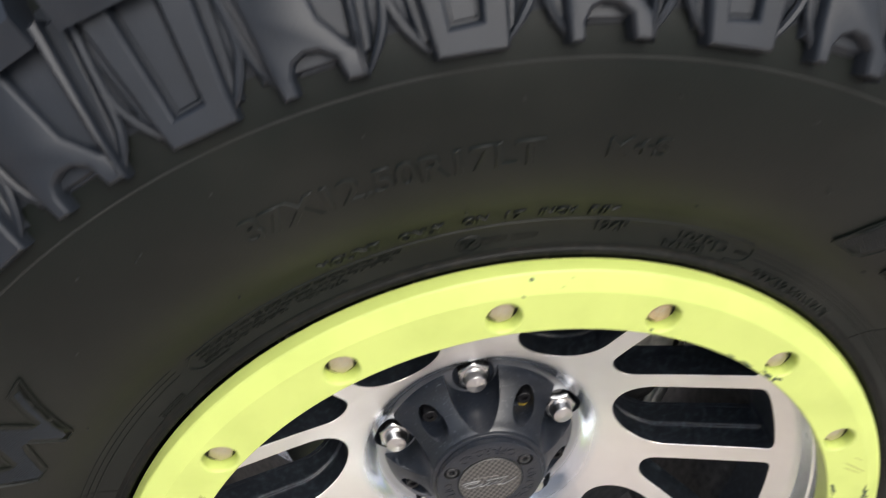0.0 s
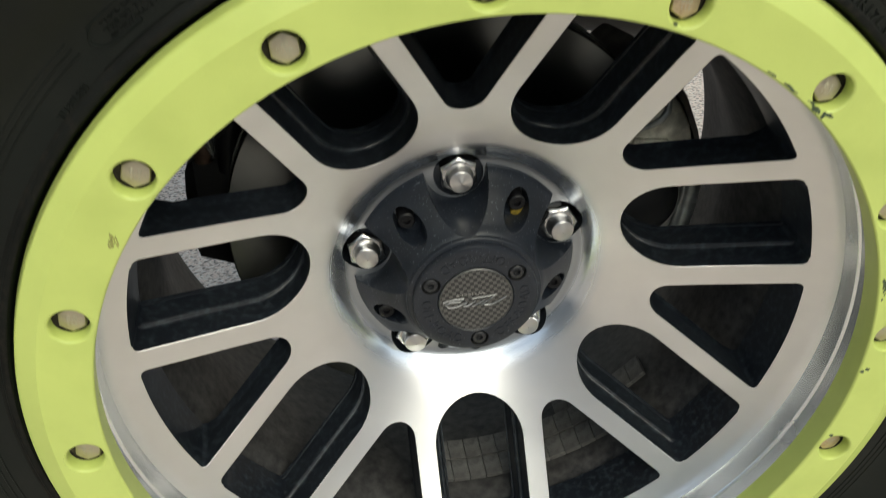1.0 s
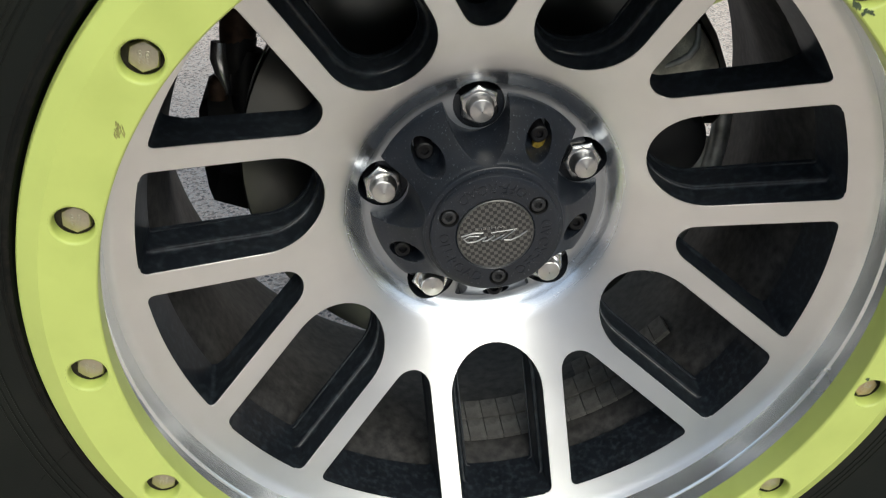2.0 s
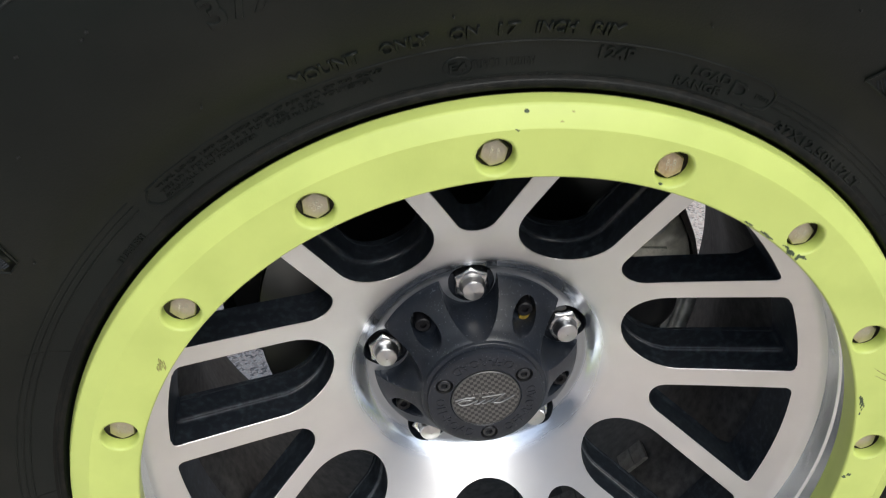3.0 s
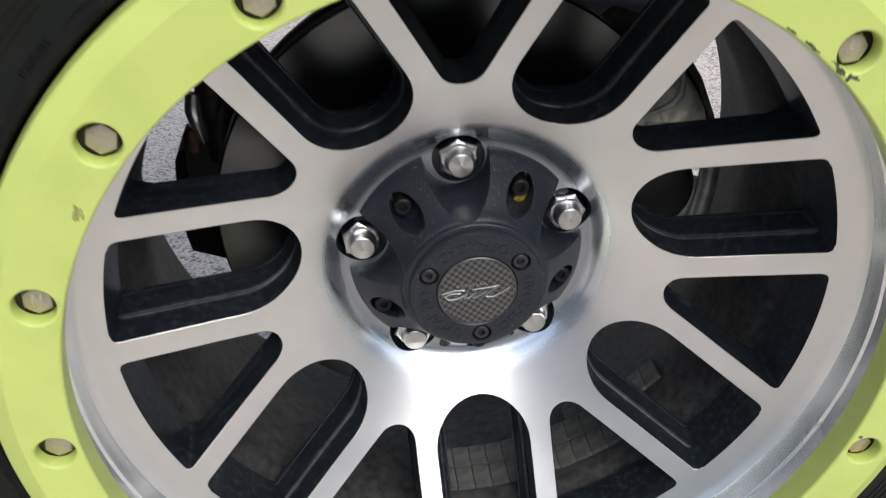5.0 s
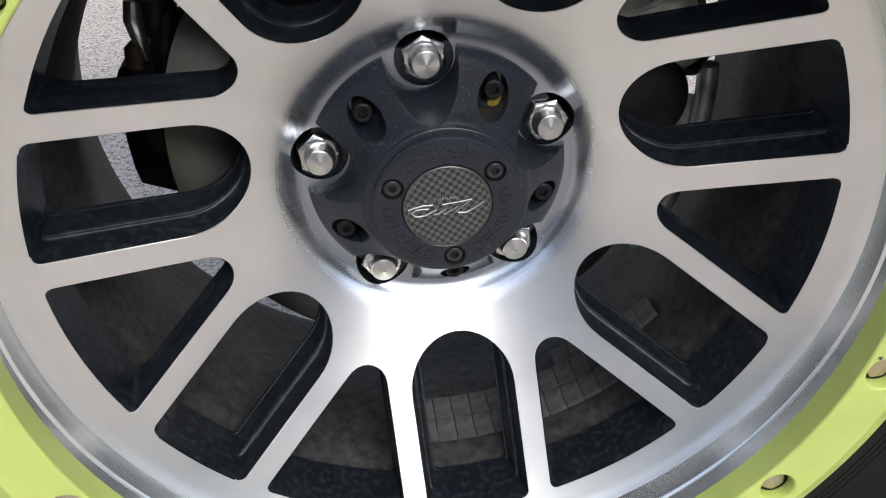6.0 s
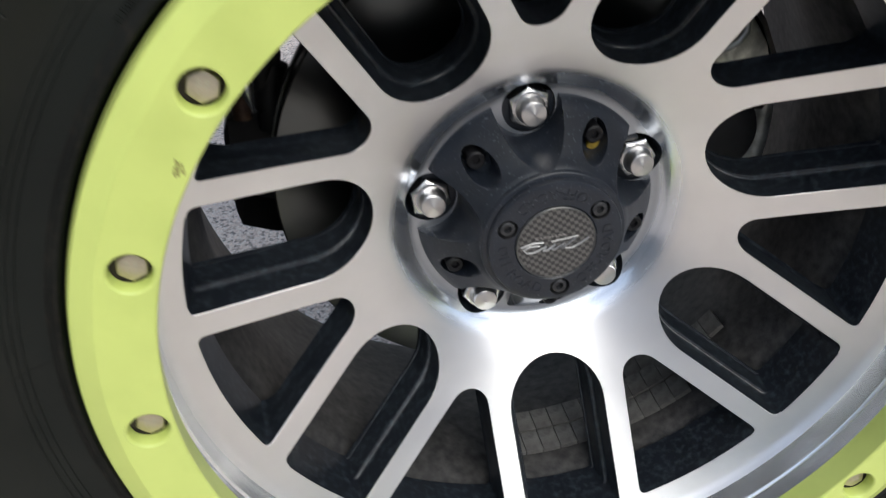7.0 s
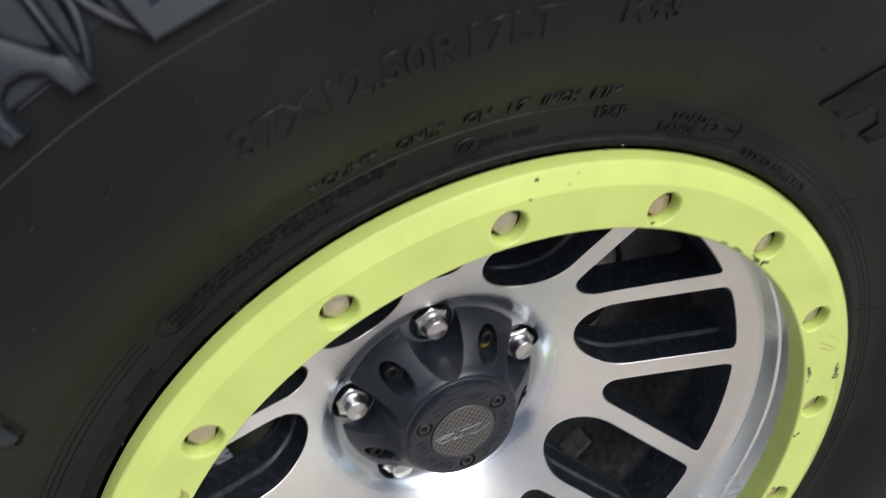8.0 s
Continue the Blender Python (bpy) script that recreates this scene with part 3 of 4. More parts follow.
for i, (r, deg, w, h, tilt, mat) in enumerate((
        (0.2294, -0.45, 0.0021, 0.0019, 0, CHIP), (0.2222, -1.5, 0.0022, 0.0008, 30, CHIP), (0.1996, 32.7, 0.0055, 0.0010, 3, CHIP), (0.1996, 36.1, 0.0085, 0.0011, 2, CHIP),
        (0.2020, 106.1, 0.0022, 0.0018, 0, CHIP), (0.2014, 17.7, 0.0016, 0.0010, 0, CHIP), (0.2140, 71.2, 0.0150, 0.0004, -38, STAIN), (0.2128, 72.0, 0.0110, 0.0003, -44, STAIN),
        (0.2175, 69.6, 0.0060, 0.0003, -36, STAIN), (0.2250, 3.4, 0.0016, 0.0008, 0, STAIN), (0.2290, 4.6, 0.0014, 0.0007, 20, STAIN))):
    chip(r, deg, w, h, 30 + i, mat, tilt, 0.15 if i == 0 else 0.5)
flakes(0.2006, 40.9, 0.0095, 0.0026, -4, 14, 300)
flakes(0.2016, 43.0, 0.0060, 0.0034, 20, 12, 320)
flakes(0.2010, 75.4, 0.0130, 0.0022, 6, 12, 340)
flakes(0.2006, 77.6, 0.0070, 0.0014, 0, 5, 350)
flakes(0.2208, 78.0, 0.0150, 0.0020, -4, 12, 360)
flakes(0.2205, 79.8, 0.0050, 0.0040, 10, 7, 370)
flakes(0.2012, 92.4, 0.0058, 0.0028, -40, 8, 380)
g = random.Random(21)
for i in range(16):                                      # brushed smudge
    chip(0.2032 + g.gauss(0, 0.0014), -57.7 + g.gauss(0, 0.45), g.uniform(0.0004, 0.0008), g.uniform(0.0018, 0.0040), 80 + i, STAIN, g.uniform(35, 80), 0.4)

# ---- lug nuts ----
def hex_rows(bm, rows, n=36):
    out = []
    for r, y, mix in rows:
        row = []
        for i in range(n):
            a = 2 * math.pi * i / n
            h = r * math.cos(math.pi / 6) / math.cos((a % (math.pi / 3)) - math.pi / 6)
            rr = h * (1 - mix) + r * math.cos(math.pi / 6) * mix
            row.append((rr * math.sin(a), y, rr * math.cos(a)))
        out.append(row)
    loft(bm, out, True)


bm = bmesh.new()
hex_rows(bm, [(0.0124, 0.140, 0), (0.0124, 0.1168, 0), (0.0121, 0.1160, 0.35), (0.0114, 0.1153, 1.0), (0.0092, 0.1150, 1.0)])
nut_mesh = to_mesh("lug_nut", bm, CHROME, 30)
bm = lathe([(0.0084, 0.1158), (0.0084, 0.1146), (0.0080, 0.1142), (0.0073, 0.1132), (0.0071, 0.1080), (0.0068, 0.1074), (0.0065, 0.1072), (0.0003, 0.1058)], 32)
stud_mesh = to_mesh("stud_end", bm, TURNED, 9)
for k, a in enumerate(LUGS):
    x, z = at(LUG_R, a)
    nut = attach("lug_nut", nut_mesh, wheel, Matrix.Translation((x, 0, z)) @ turn(a + 17 * k), "shiny chromed hexagon lug nut" if k == 0 else "")
    attach("stud_end", stud_mesh, nut, None, "turned stud tip with a pointed end" if k == 0 else "")

# ---- black centre cap ----
CAP = smooth_table([(0.0, 0.0815), (0.036, 0.0815), (0.041, 0.0845), (0.0455, 0.0900), (0.050, 0.0950), (0.0542, 0.0995), (0.060, 0.1055), (0.065, 0.1110), (0.0685, 0.1160), (0.0695, 0.1185), (0.0700, 0.1220)], 10)
CAP_PHASE = -6.2
FLUTES = [CAP_PHASE + 72 * k for k in range(5)]
BOSS = [CAP_PHASE + 36 + 72 * k for k in range(5)]


def cap_shell():
    """A fluted dome: a flute runs down to each lug nut, a slotted hole lies between two of them."""
    bm = bmesh.new()
    rs = np.concatenate([np.linspace(0.030, 0.0395, 7), np.linspace(0.040, 0.0670, 84), np.linspace(0.0673, 0.0700, 14)])
    n = 1080
    rings = []
    for r in rs:
        row = []
        for i in range(n):
            a = 2 * math.pi * i / n
            x, z = r * math.sin(a), r * math.cos(a)
            y = float(np.interp(r, CAP[:, 0], CAP[:, 1]))
            away = min(((math.degrees(a) - b + 180) % 360 - 180 for b in FLUTES), key=abs)
            across, outward = r * math.sin(radians(away)), r * math.cos(radians(away))
            v = abs(across) * (1 - 5.0 * (outward - 0.0527))          # the flute widens outwards
            mouth = 0.016 * (1 - math.sqrt(1 - min(v / 0.0170, 1.0) ** 2)) + max(0.0, v - 0.0170) * 7
            flute = min(0.0835 + (outward - 0.0405 - mouth) / 0.19, 0.1212)
            k = 0.0005                                    # soft edge between dome and flute
            h = max(-1.0, min(1.0, (flute - y) / (k * 2)))
            y = y if h <= -1 else (flute if h >= 1 else y + k * (h + 1) ** 2 / 2)
            deg = math.degrees(a)
            off = min(BOSS, key=lambda b: abs((deg - b + 180) % 360 - 180))
            t = radians((deg - off + 180) % 360 - 180) * r
            e = math.hypot(t / 0.0072, (r - 0.0540) / 0.0088)
            if e < 1.15:
                y += 0.0165 * min(1.0, max(0.0, (1.12 - e) / 0.16))
            row.append(bm.verts.new((x, y, z)))
        rings.append(row)
    for p, q in zip(rings, rings[1:]):
        for i in range(n):
            j = (i + 1) % n
            bm.faces.new((p[i], p[j], q[j], q[i]))
    for v in [v for v in bm.verts if not v.link_faces]:
        bm.verts.remove(v)
    return bm


cap = part("centre_cap", cap_shell(), CAP_BLACK, wheel, "dusty matt black fluted centre cap", sharp=60)
SCREWS = [SCREW_PHASE - 60 + 120 * k for k in range(3)]
disc_face = plate(ring_points(0.0360, 120), [ring_points(0.0057, 24, *at(0.0294, a)) for a in SCREWS] + [ring_points(0.0232, 120)], [0.0262, 0.0294, 0.0330], lambda r: 0.0776, 90)
disc_edge = lathe([(0.0360, 0.0776), (0.0370, 0.0780), (0.0374, 0.0790), (0.0376, 0.0835)], 120)
disc_middle = lathe([(0.0005, 0.0784), (0.0222, 0.0784), (0.0226, 0.0780), (0.0232, 0.0776)], 120)
disc = part("cap_disc", merged(disc_face, disc_edge, disc_middle), CAP_BLACK, cap, "flat black cap disc with raised words")
badge = part("carbon_badge", lathe([(0.0002, 0.0774), (0.0214, 0.0774), (0.0217, 0.0786)], 96), CARBON, cap, "round carbon-weave badge")
part("badge_rim", lathe([(0.0214, 0.0780), (0.0214, 0.0772), (0.0219, 0.0770), (0.0223, 0.0773), (0.0224, 0.0782)], 96), material("badge_edge", (0.10, 0.10, 0.098), 0.35, 0.7), cap)
# raised words round the disc, their feet outwards
def flat_text(body, width, height, mat, name, parent, bend=0.0, y=0.0776, h=0.0004, m=None):
    """Raised letters on a flat face turned to -y; with bend they follow a circle of that radius."""
    cu = bpy.data.curves.new(name, "FONT")
    cu.body, cu.size, cu.extrude, cu.resolution_u = body, 1.0, 0.5, 2
    tmp = new("text_source", cu)
    me = bpy.data.meshes.new_from_object(tmp.evaluated_get(bpy.context.evaluated_depsgraph_get()))
    bpy.data.objects.remove(tmp)
    bpy.data.curves.remove(cu)
    co = np.array([v.co for v in me.vertices])
    lo, hi = co.min(0), co.max(0)
    for v in me.vertices:
        u = ((v.co.x - lo[0]) / (hi[0] - lo[0]) - 0.5) * width
        w = ((v.co.y - lo[1]) / (hi[1] - lo[1]) - 0.5) * height
        x, z = (u, w) if not bend else at(bend - w, 180 - math.degrees(u / bend))
        v.co = (x, y - (h if v.co.z > 0 else -0.0003), z)
    me.materials.clear()
    me.materials.append(mat)
    return attach(name, me, parent, m)


for a in SCREWS:
    tagged(flat_text("OFF-ROAD", 0.0405, 0.0062, CAP_BLACK, "raised_word", disc, 0.0294, m=turn(a - 60 + 180)), kind="stuff")
screw = bmesh.new()
rows = [[(x, y, z) for x, z in ring_points(r, 30)] for r, y in ((0.0043, 0.0040), (0.0043, 0.0006), (0.0040, 0.0001), (0.0037, -0.0001), (0.0023, -0.0001))]
loft(screw, rows)
hex_hole = []
for r, y in ((0.0023, -0.0001), (0.0022, 0.0003), (0.0021, 0.0026)):
    hex_hole.append([(r * math.cos(math.pi / 6) / math.cos((2 * math.pi * i / 30) % (math.pi / 3) - math.pi / 6) * math.sin(2 * math.pi * i / 30), y,
                      r * math.cos(math.pi / 6) / math.cos((2 * math.pi * i / 30) % (math.pi / 3) - math.pi / 6) * math.cos(2 * math.pi * i / 30)) for i in range(30)])
loft(screw, hex_hole, True)
bmesh.ops.remove_doubles(screw, verts=screw.verts, dist=0.0003)
screw_mesh = to_mesh("cap_screw", screw, material("black_oxide_screw", (0.040, 0.041, 0.044), 0.34, 0.5, spread=0.2, scale=200), 40)
well = bmesh.new()
loft(well, [[(x, y, z) for x, z in ring_points(r, 24)] for r, y in ((0.0057, 0.0776), (0.0055, 0.0780), (0.0054, 0.0815))], True)
well_mesh = to_mesh("screw_well", well, DARK_PART, 40)
for k, a in enumerate(SCREWS):
    x, z = at(0.0294, a)
    s = attach("cap_screw", screw_mesh, cap, Matrix.Translation((x, 0.0780, z)) @ turn(20 * k), "small black socket screw" if k == 0 else "")
    attach("screw_well", well_mesh, disc, Matrix.Translation((x, 0.0, z)))
# silver script-like emblem: loose strokes, and a row of small bars
def stroke(pts, w):
    bm = bmesh.new()
    tube(bm, [(x, 0.0771, z) for x, z in pts], w, 6)
    return bm


for pts, w in (([(-0.0198, 0.0000), (-0.0160, 0.0010), (-0.0123, 0.0018), (-0.0074, 0.0017), (-0.0095, -0.0003), (-0.0152, -0.0002), (-0.0183, -0.0020), (-0.0161, -0.0042), (-0.0115, -0.0039), (-0.0055, -0.0009)], 0.00040),
               ([(-0.0055, -0.0009), (-0.0075, -0.0038), (-0.0048, -0.0035), (-0.0004, -0.0004), (-0.0028, -0.0032), (-0.0014, -0.0039)], 0.00040),
               ([(-0.0014, -0.0039), (0.0049, -0.0002), (0.0020, -0.0029), (0.0034, -0.0034), (0.0111, 0.0027)], 0.00040),
               ([(-0.0028, 0.0015), (0.0010, 0.0020), (0.0049, 0.0023), (0.0121, 0.0033)], 0.00030),
               ([(0.0049, -0.0035), (0.0087, -0.0040), (0.0136, -0.0017), (0.0182, 0.0016)], 0.00042)):
    part("emblem_stroke", stroke(pts, w), SILVER, badge)
flat_text("WHEELS", 0.0172, 0.0013, SILVER, "emblem_word", badge, y=0.0774, h=0.0002, m=Matrix.Translation((-0.0034, 0, 0.0046)) @ turn(180 - 3))
# bolts deep in the cap's slotted holes
bm = lathe([(0.0002, 0.1060), (0.0022, 0.1060), (0.0024, 0.1040), (0.0042, 0.1036), (0.0050, 0.1042), (0.0052, 0.1180)], 24)
deep_mesh = to_mesh("cap_bolt", bm, material("black_bolt", (0.005, 0.005, 0.006), 0.45, spread=0.2, scale=200, spec=0.25), 30)
for k, a in enumerate(BOSS):
    x, z = at(0.0560, a)
    attach("cap_bolt", deep_mesh, cap, Matrix.Translation((x, 0.0, z)))
bm = bmesh.new()
box(bm, 0.0062, 0.006, 0.0085, Matrix.Translation((at(0.0512, BOSS[0] + 4.5)[0], 0.1095, at(0.0512, BOSS[0] + 4.5)[1])) @ turn(24), 0.0018)
part("paint_dab", bm, YELLOW, cap, "dab of yellow marking paint")

# ---- adhesive balance weights on the barrel ----
bm = bmesh.new()
box(bm, 0.0118, 0.0190, 0.0036, Matrix(), 0.0005)
weight_mesh = to_mesh("balance_weight", bm, WEIGHT, 50)
per = 3.72


def weights(first, last, y):
    a = first
    while a <= last:
        r = float(np.interp(y, BARREL_LINE[:, 1], BARREL_LINE[:, 0])) - 0.0016
        x, z = at(r, a)
        attach("balance_weight", weight_mesh, rim, Matrix.Translation((x, y, z)) @ turn(a + rng.uniform(-0.4, 0.4)) @ Matrix.Rotation(radians(2), 4, "X"),
               "" if a > first else "grey stick-on balance weight")
        a += per


weights(144.6 + per / 2, 184, 0.1180)
weights(144.6 + per / 2, 184, 0.1375)
weights(133.4, 138, 0.1450)
weights(151.4 - per / 2, 156, 0.1545)

# ---- tyre ----
TYRE_HALF = [(0.2290, 0.0230), (0.2328, 0.0160), (0.2345, 0.0125), (0.2356, 0.0074), (0.2368, 0.0051), (0.2382, 0.0047), (0.2396, 0.0049), (0.2412, 0.0058), (0.2429, 0.0058), (0.2500, 0.0056), (0.2569, 0.0043), (0.2640, 0.0010), (0.2760, -0.0068), (0.2900, -0.0140), (0.3050, -0.0190),
             (0.3200, -0.0216), (0.3350, -0.0222), (0.3457, -0.0212), (0.3600, -0.0180), (0.3800, -0.0112), (0.4000, -0.0030), (0.4140, 0.0050), (0.4240, 0.0150), (0.4310, 0.0300), (0.4350, 0.0600)]
SIDE = smooth_table(TYRE_HALF, 6)


def side_y(r):
    return float(np.interp(r, SIDE[:, 0], SIDE[:, 1]))


def on_side(s, r, h, deg0=0.0, ref=None):
    """Place: s metres round the tyre from deg0 at radius ref, radius r, h metres proud of the sidewall."""
    slope = (side_y(r + 0.002) - side_y(r - 0.002)) / 0.004
    k = 1 / math.sqrt(1 + slope * slope)
    rr, y = r + h * slope * k, side_y(r) - h * k
    a = radians(deg0) + s / (ref or r)
    return rr * math.sin(a), y, rr * math.cos(a)


MID = 0.131
full = [tuple(p) for p in SIDE] + [(0.4365, 0.1000), (0.4370, MID)] + [(0.4365, 2 * MID - 0.1000)] + [(r, 2 * MID - y) for r, y in SIDE[::-1]]
tyre = part("tyre", lathe(full, 300), RUBBER, wheel, "black mud-terrain tyre with raised lettering and chunky lugs", sharp=50)

DUSTY = material("dusty_bead_rubber", (0.0050, 0.0056, 0.0044), 0.60, spread=0.3, scale=50, bump=0.3, bump_scale=900, dirt=(0.026, 0.022, 0.017), dirt_amount=0.45,
                 dirt_scale=260, dirt_lo=0.50, dirt_hi=0.70, spec=0.18)
part("bead_band", lathe([(r, side_y(r) - h) for r, h in ((0.2366, -0.0004), (0.2370, 0.0003), (0.2380, 0.0004), (0.2396, 0.0004), (0.2412, 0.0004), (0.2424, 0.0003), (0.2427, -0.0004))], 300), DUSTY, tyre,
     "scuffed dusty band of rubber along the bead")


def prism(bm, outline, h0, h1, draft=0.0, fn=None):
    """A block on the sidewall from an outline of (s, r), from height h0 up to h1, its sides leaning in by draft."""
    c = sum((Vector(p) for p in outline), Vector((0, 0))) / len(outline)
    rows = []
    for h, d in ((h0, 0.0), (h1 - 0.0018, draft * 0.8), (h1 - 0.0006, draft + 0.0005), (h1, draft + 0.0016)):
        row = []
        for i, p in enumerate(outline):
            p = Vector(p)
            a, b = Vector(outline[i - 1]), Vector(outline[(i + 1) % len(outline)])
            e1, e2 = (p - a).normalized(), (b - p).normalized()
            nrm = Vector((-(e1 + e2).y, (e1 + e2).x))
            nrm = nrm.normalized() if nrm.length > 1e-9 else Vector((0, 0))
            q = p + nrm * d
            row.append(fn(q.x, q.y, h))
        rows.append(row)
    loft(bm, rows, True)


def lug_fn(s, r, h):
    return on_side(s, r, h, 0.0, 0.362)


LUG_H = 0.0085


def lug_arch():
    """Side lug with an arched notch at its foot and a sunken panel between two rails: its pieces, each (name, outline, height, draft)."""
    body = [(-0.0175, 0.3510), (-0.0102, 0.3512), (-0.0100, 0.3580), (-0.0080, 0.3618), (-0.0040, 0.3636), (0.0010, 0.3630), (0.0052, 0.3600), (0.0076, 0.3515), (0.0165, 0.3515), (0.0160, 0.3620),
            (0.0132, 0.3642), (0.0052, 0.3748), (-0.0010, 0.4085), (-0.0235, 0.4085), (-0.0205, 0.3800), (-0.0195, 0.3640)]
    return (("side_lug", body, LUG_H, 0.0012),
            ("lug_plinth", [(-0.0235, 0.3580), (0.0205, 0.3580), (0.0225, 0.3680), (0.0265, 0.4085), (-0.0290, 0.4085), (-0.0255, 0.3700)], 0.0032, 0.0014),
            ("lug_rail", [(0.0126, 0.3550), (0.0165, 0.3505), (0.0176, 0.3650), (0.0200, 0.4085), (0.0148, 0.4085), (0.0132, 0.3680)], LUG_H * 1.04, 0.0008),
            ("lug_panel", [(0.0025, 0.3720), (0.0132, 0.3640), (0.0165, 0.4080), (-0.0010, 0.4080)], LUG_H * 0.48, 0.0),
            ("lug_notch", [(-0.0098, 0.3570), (0.0060, 0.3570), (0.0048, 0.3600), (-0.0075, 0.3620)], LUG_H * 0.16, 0.0))


def lug_panel():
    """Side lug with a narrow sunken panel."""
    return (("side_lug", [(-0.0140, 0.3510), (0.0150, 0.3510), (0.0160, 0.3640), (0.0185, 0.4085), (0.0058, 0.4085), (0.0042, 0.3626), (-0.0062, 0.3620), (-0.0090, 0.4085), (-0.0215, 0.4085), (-0.0165, 0.3640)], LUG_H, 0.0012),
            ("lug_plinth", [(-0.0190, 0.3560), (0.0185, 0.3560), (0.0205, 0.3660), (0.0245, 0.4085), (-0.0270, 0.4085), (-0.0215, 0.3660)], 0.0032, 0.0014),
            ("lug_panel", [(-0.0062, 0.3620), (0.0044, 0.3626), (0.0060, 0.4070), (-0.0092, 0.4070)], LUG_H * 0.42, 0.0))


def lug_meshes(pieces):
    out = []
    for name, outline, h, draft in pieces:
        bm = bmesh.new()
        prism(bm, outline, -0.001, h, draft, lug_fn)
        out.append((name, to_mesh(name, bm, TREAD, 30)))
    return out


def lug_rib(flip):
    """Forked rib in the gap between two side lugs: one stem that splits towards their feet."""
    bm = bmesh.new()
    k = -1 if flip else 1
    for pts in ([(0.0030, 0.4085), (-0.0002, 0.3790), (-0.0030, 0.3650), (-0.0112, 0.3525)], [(0.0032, 0.4085), (0.0004, 0.3790), (0.0046, 0.3650), (0.0128, 0.3540)]):
        line = [Vector(lug_fn(k * s, r, 0.0030)) for s, r in smooth_table(pts, 3)]
        tube(bm, line, [0.0021] * (len(line) - 3) + [0.0018, 0.0014, 0.0008], 8)
    return bm


arch_meshes, panel_meshes = lug_meshes(lug_arch()), lug_meshes(lug_panel())
rib_meshes = [to_mesh("side_rib", lug_rib(f), TREAD, 40) for f in (False, True)]
part("shoulder_band", lathe([(r, side_y(r) - h) for r, h in ((0.3610, -0.0004), (0.3660, 0.0006), (0.3700, 0.0012), (0.3760, 0.0014), (0.3820, 0.0014), (0.3920, 0.0014), (0.4020, 0.0014), (0.4100, 0.0014), (0.4150, -0.0010))], 240),
     TREAD, tyre, "grey ribbed shoulder of the tyre")
# the pitch of the lugs varies a little round the tyre
LUG_TURNS = [-30.3, -14.5, 2.8, 19.0] + [19.0 + 16.368 * k for k in range(1, 19)]
PITCH = 360 / 22
for k, a in enumerate(LUG_TURNS):
    gap = (LUG_TURNS[(k + 1) % 22] - a) % 360
    for name, me in arch_meshes:
        attach(name, me, tyre, turn(a), "grey rubber side lug with an arched notch" if k == 0 and name == "side_lug" else "")
    for name, me in panel_meshes:
        attach(name, me, tyre, turn(a + gap * 0.505), "grey rubber side lug with a sunken panel" if k == 0 and name == "side_lug" else "")
    attach("side_rib", rib_meshes[0], tyre, turn(a + gap * 0.252))
    attach("side_rib", rib_meshes[1], tyre, turn(a + gap * 0.755))


def tread_block(y0, y1, w0, w1, r0, r1, skew=0.0, slope=0.0):
    bm = bmesh.new()
    rows = []
    for r, d in ((r0, 0.0), (r0 + 0.012, 0.0006), (r1 - 0.002, 0.0012), (r1, 0.0030)):
        row = []
        lean = slope * max(0.0, (r - r0 - 0.012) / (r1 - r0 - 0.012))          # the shoulder falls away
        for y, w, sgn in ((y0 + d + lean, w0 - d, -1), (y0 + d + lean, w0 - d, 1), (y1 - d, w1 - d, 1), (y1 - d, w1 - d, -1)):
            s = sgn * w / 2 + skew * (y - (y0 + y1) / 2)
            rr = r - 0.006 * abs((y - MID) / 0.14) ** 3
            row.append((rr * math.sin(s / 0.45), y, rr * math.cos(s / 0.45)))
        rows.append(row)
    loft(bm, rows, True)
    return bm


for y0, y1, w0, w1, skew, off in ((-0.014, 0.062, 0.052, 0.038, 0.15, 0), (0.072, 0.126, 0.044, 0.036, -0.35, 2.0), (0.136, 0.190, 0.036, 0.044, -0.35, 5.6), (0.200, 0.268, 0.034, 0.042, 0.15, 4.0)):
    tm = to_mesh("tread_block", tread_block(y0, y1, w0, w1, 0.4125, 0.464, skew, 0.034 if y0 < 0 else 0.0), TREAD, 30)
    for k in range(44):
        attach("tread_block", tm, tyre, turn(LUG_TURNS[k // 2] + (k % 2) * PITCH / 2 + off))


# raised lettering, bent round the sidewall
def lettering(body, r, a0, a1, cap_h, h=0.0011, mat=RUBBER):
    cu = bpy.data.curves.new("lettering", "FONT")
    cu.body, cu.size, cu.extrude, cu.resolution_u, cu.offset, cu.bevel_depth, cu.bevel_resolution = body, 1.0, 0.5, 3, 0.010, 0.034, 0
    tmp = new("lettering_source", cu)
    me = bpy.data.meshes.new_from_object(tmp.evaluated_get(bpy.context.evaluated_depsgraph_get()))
    bpy.data.objects.remove(tmp)
    bpy.data.curves.remove(cu)
    co = np.array([v.co for v in me.vertices])
    lo, hi = co.min(0), co.max(0)
    span = radians(a1 - a0)
    for v in me.vertices:
        u = (v.co.x - lo[0]) / (hi[0] - lo[0])
        rr = r + ((v.co.y - lo[1]) / (hi[1] - lo[1]) - 0.5) * cap_h
        v.co = on_side(u * span * rr, rr, h if v.co.z > 0.52 else -0.0002, a0)
    me.materials.clear()
    me.materials.append(mat)
    return attach("lettering", me, tyre, None, "raised rubber lettering")


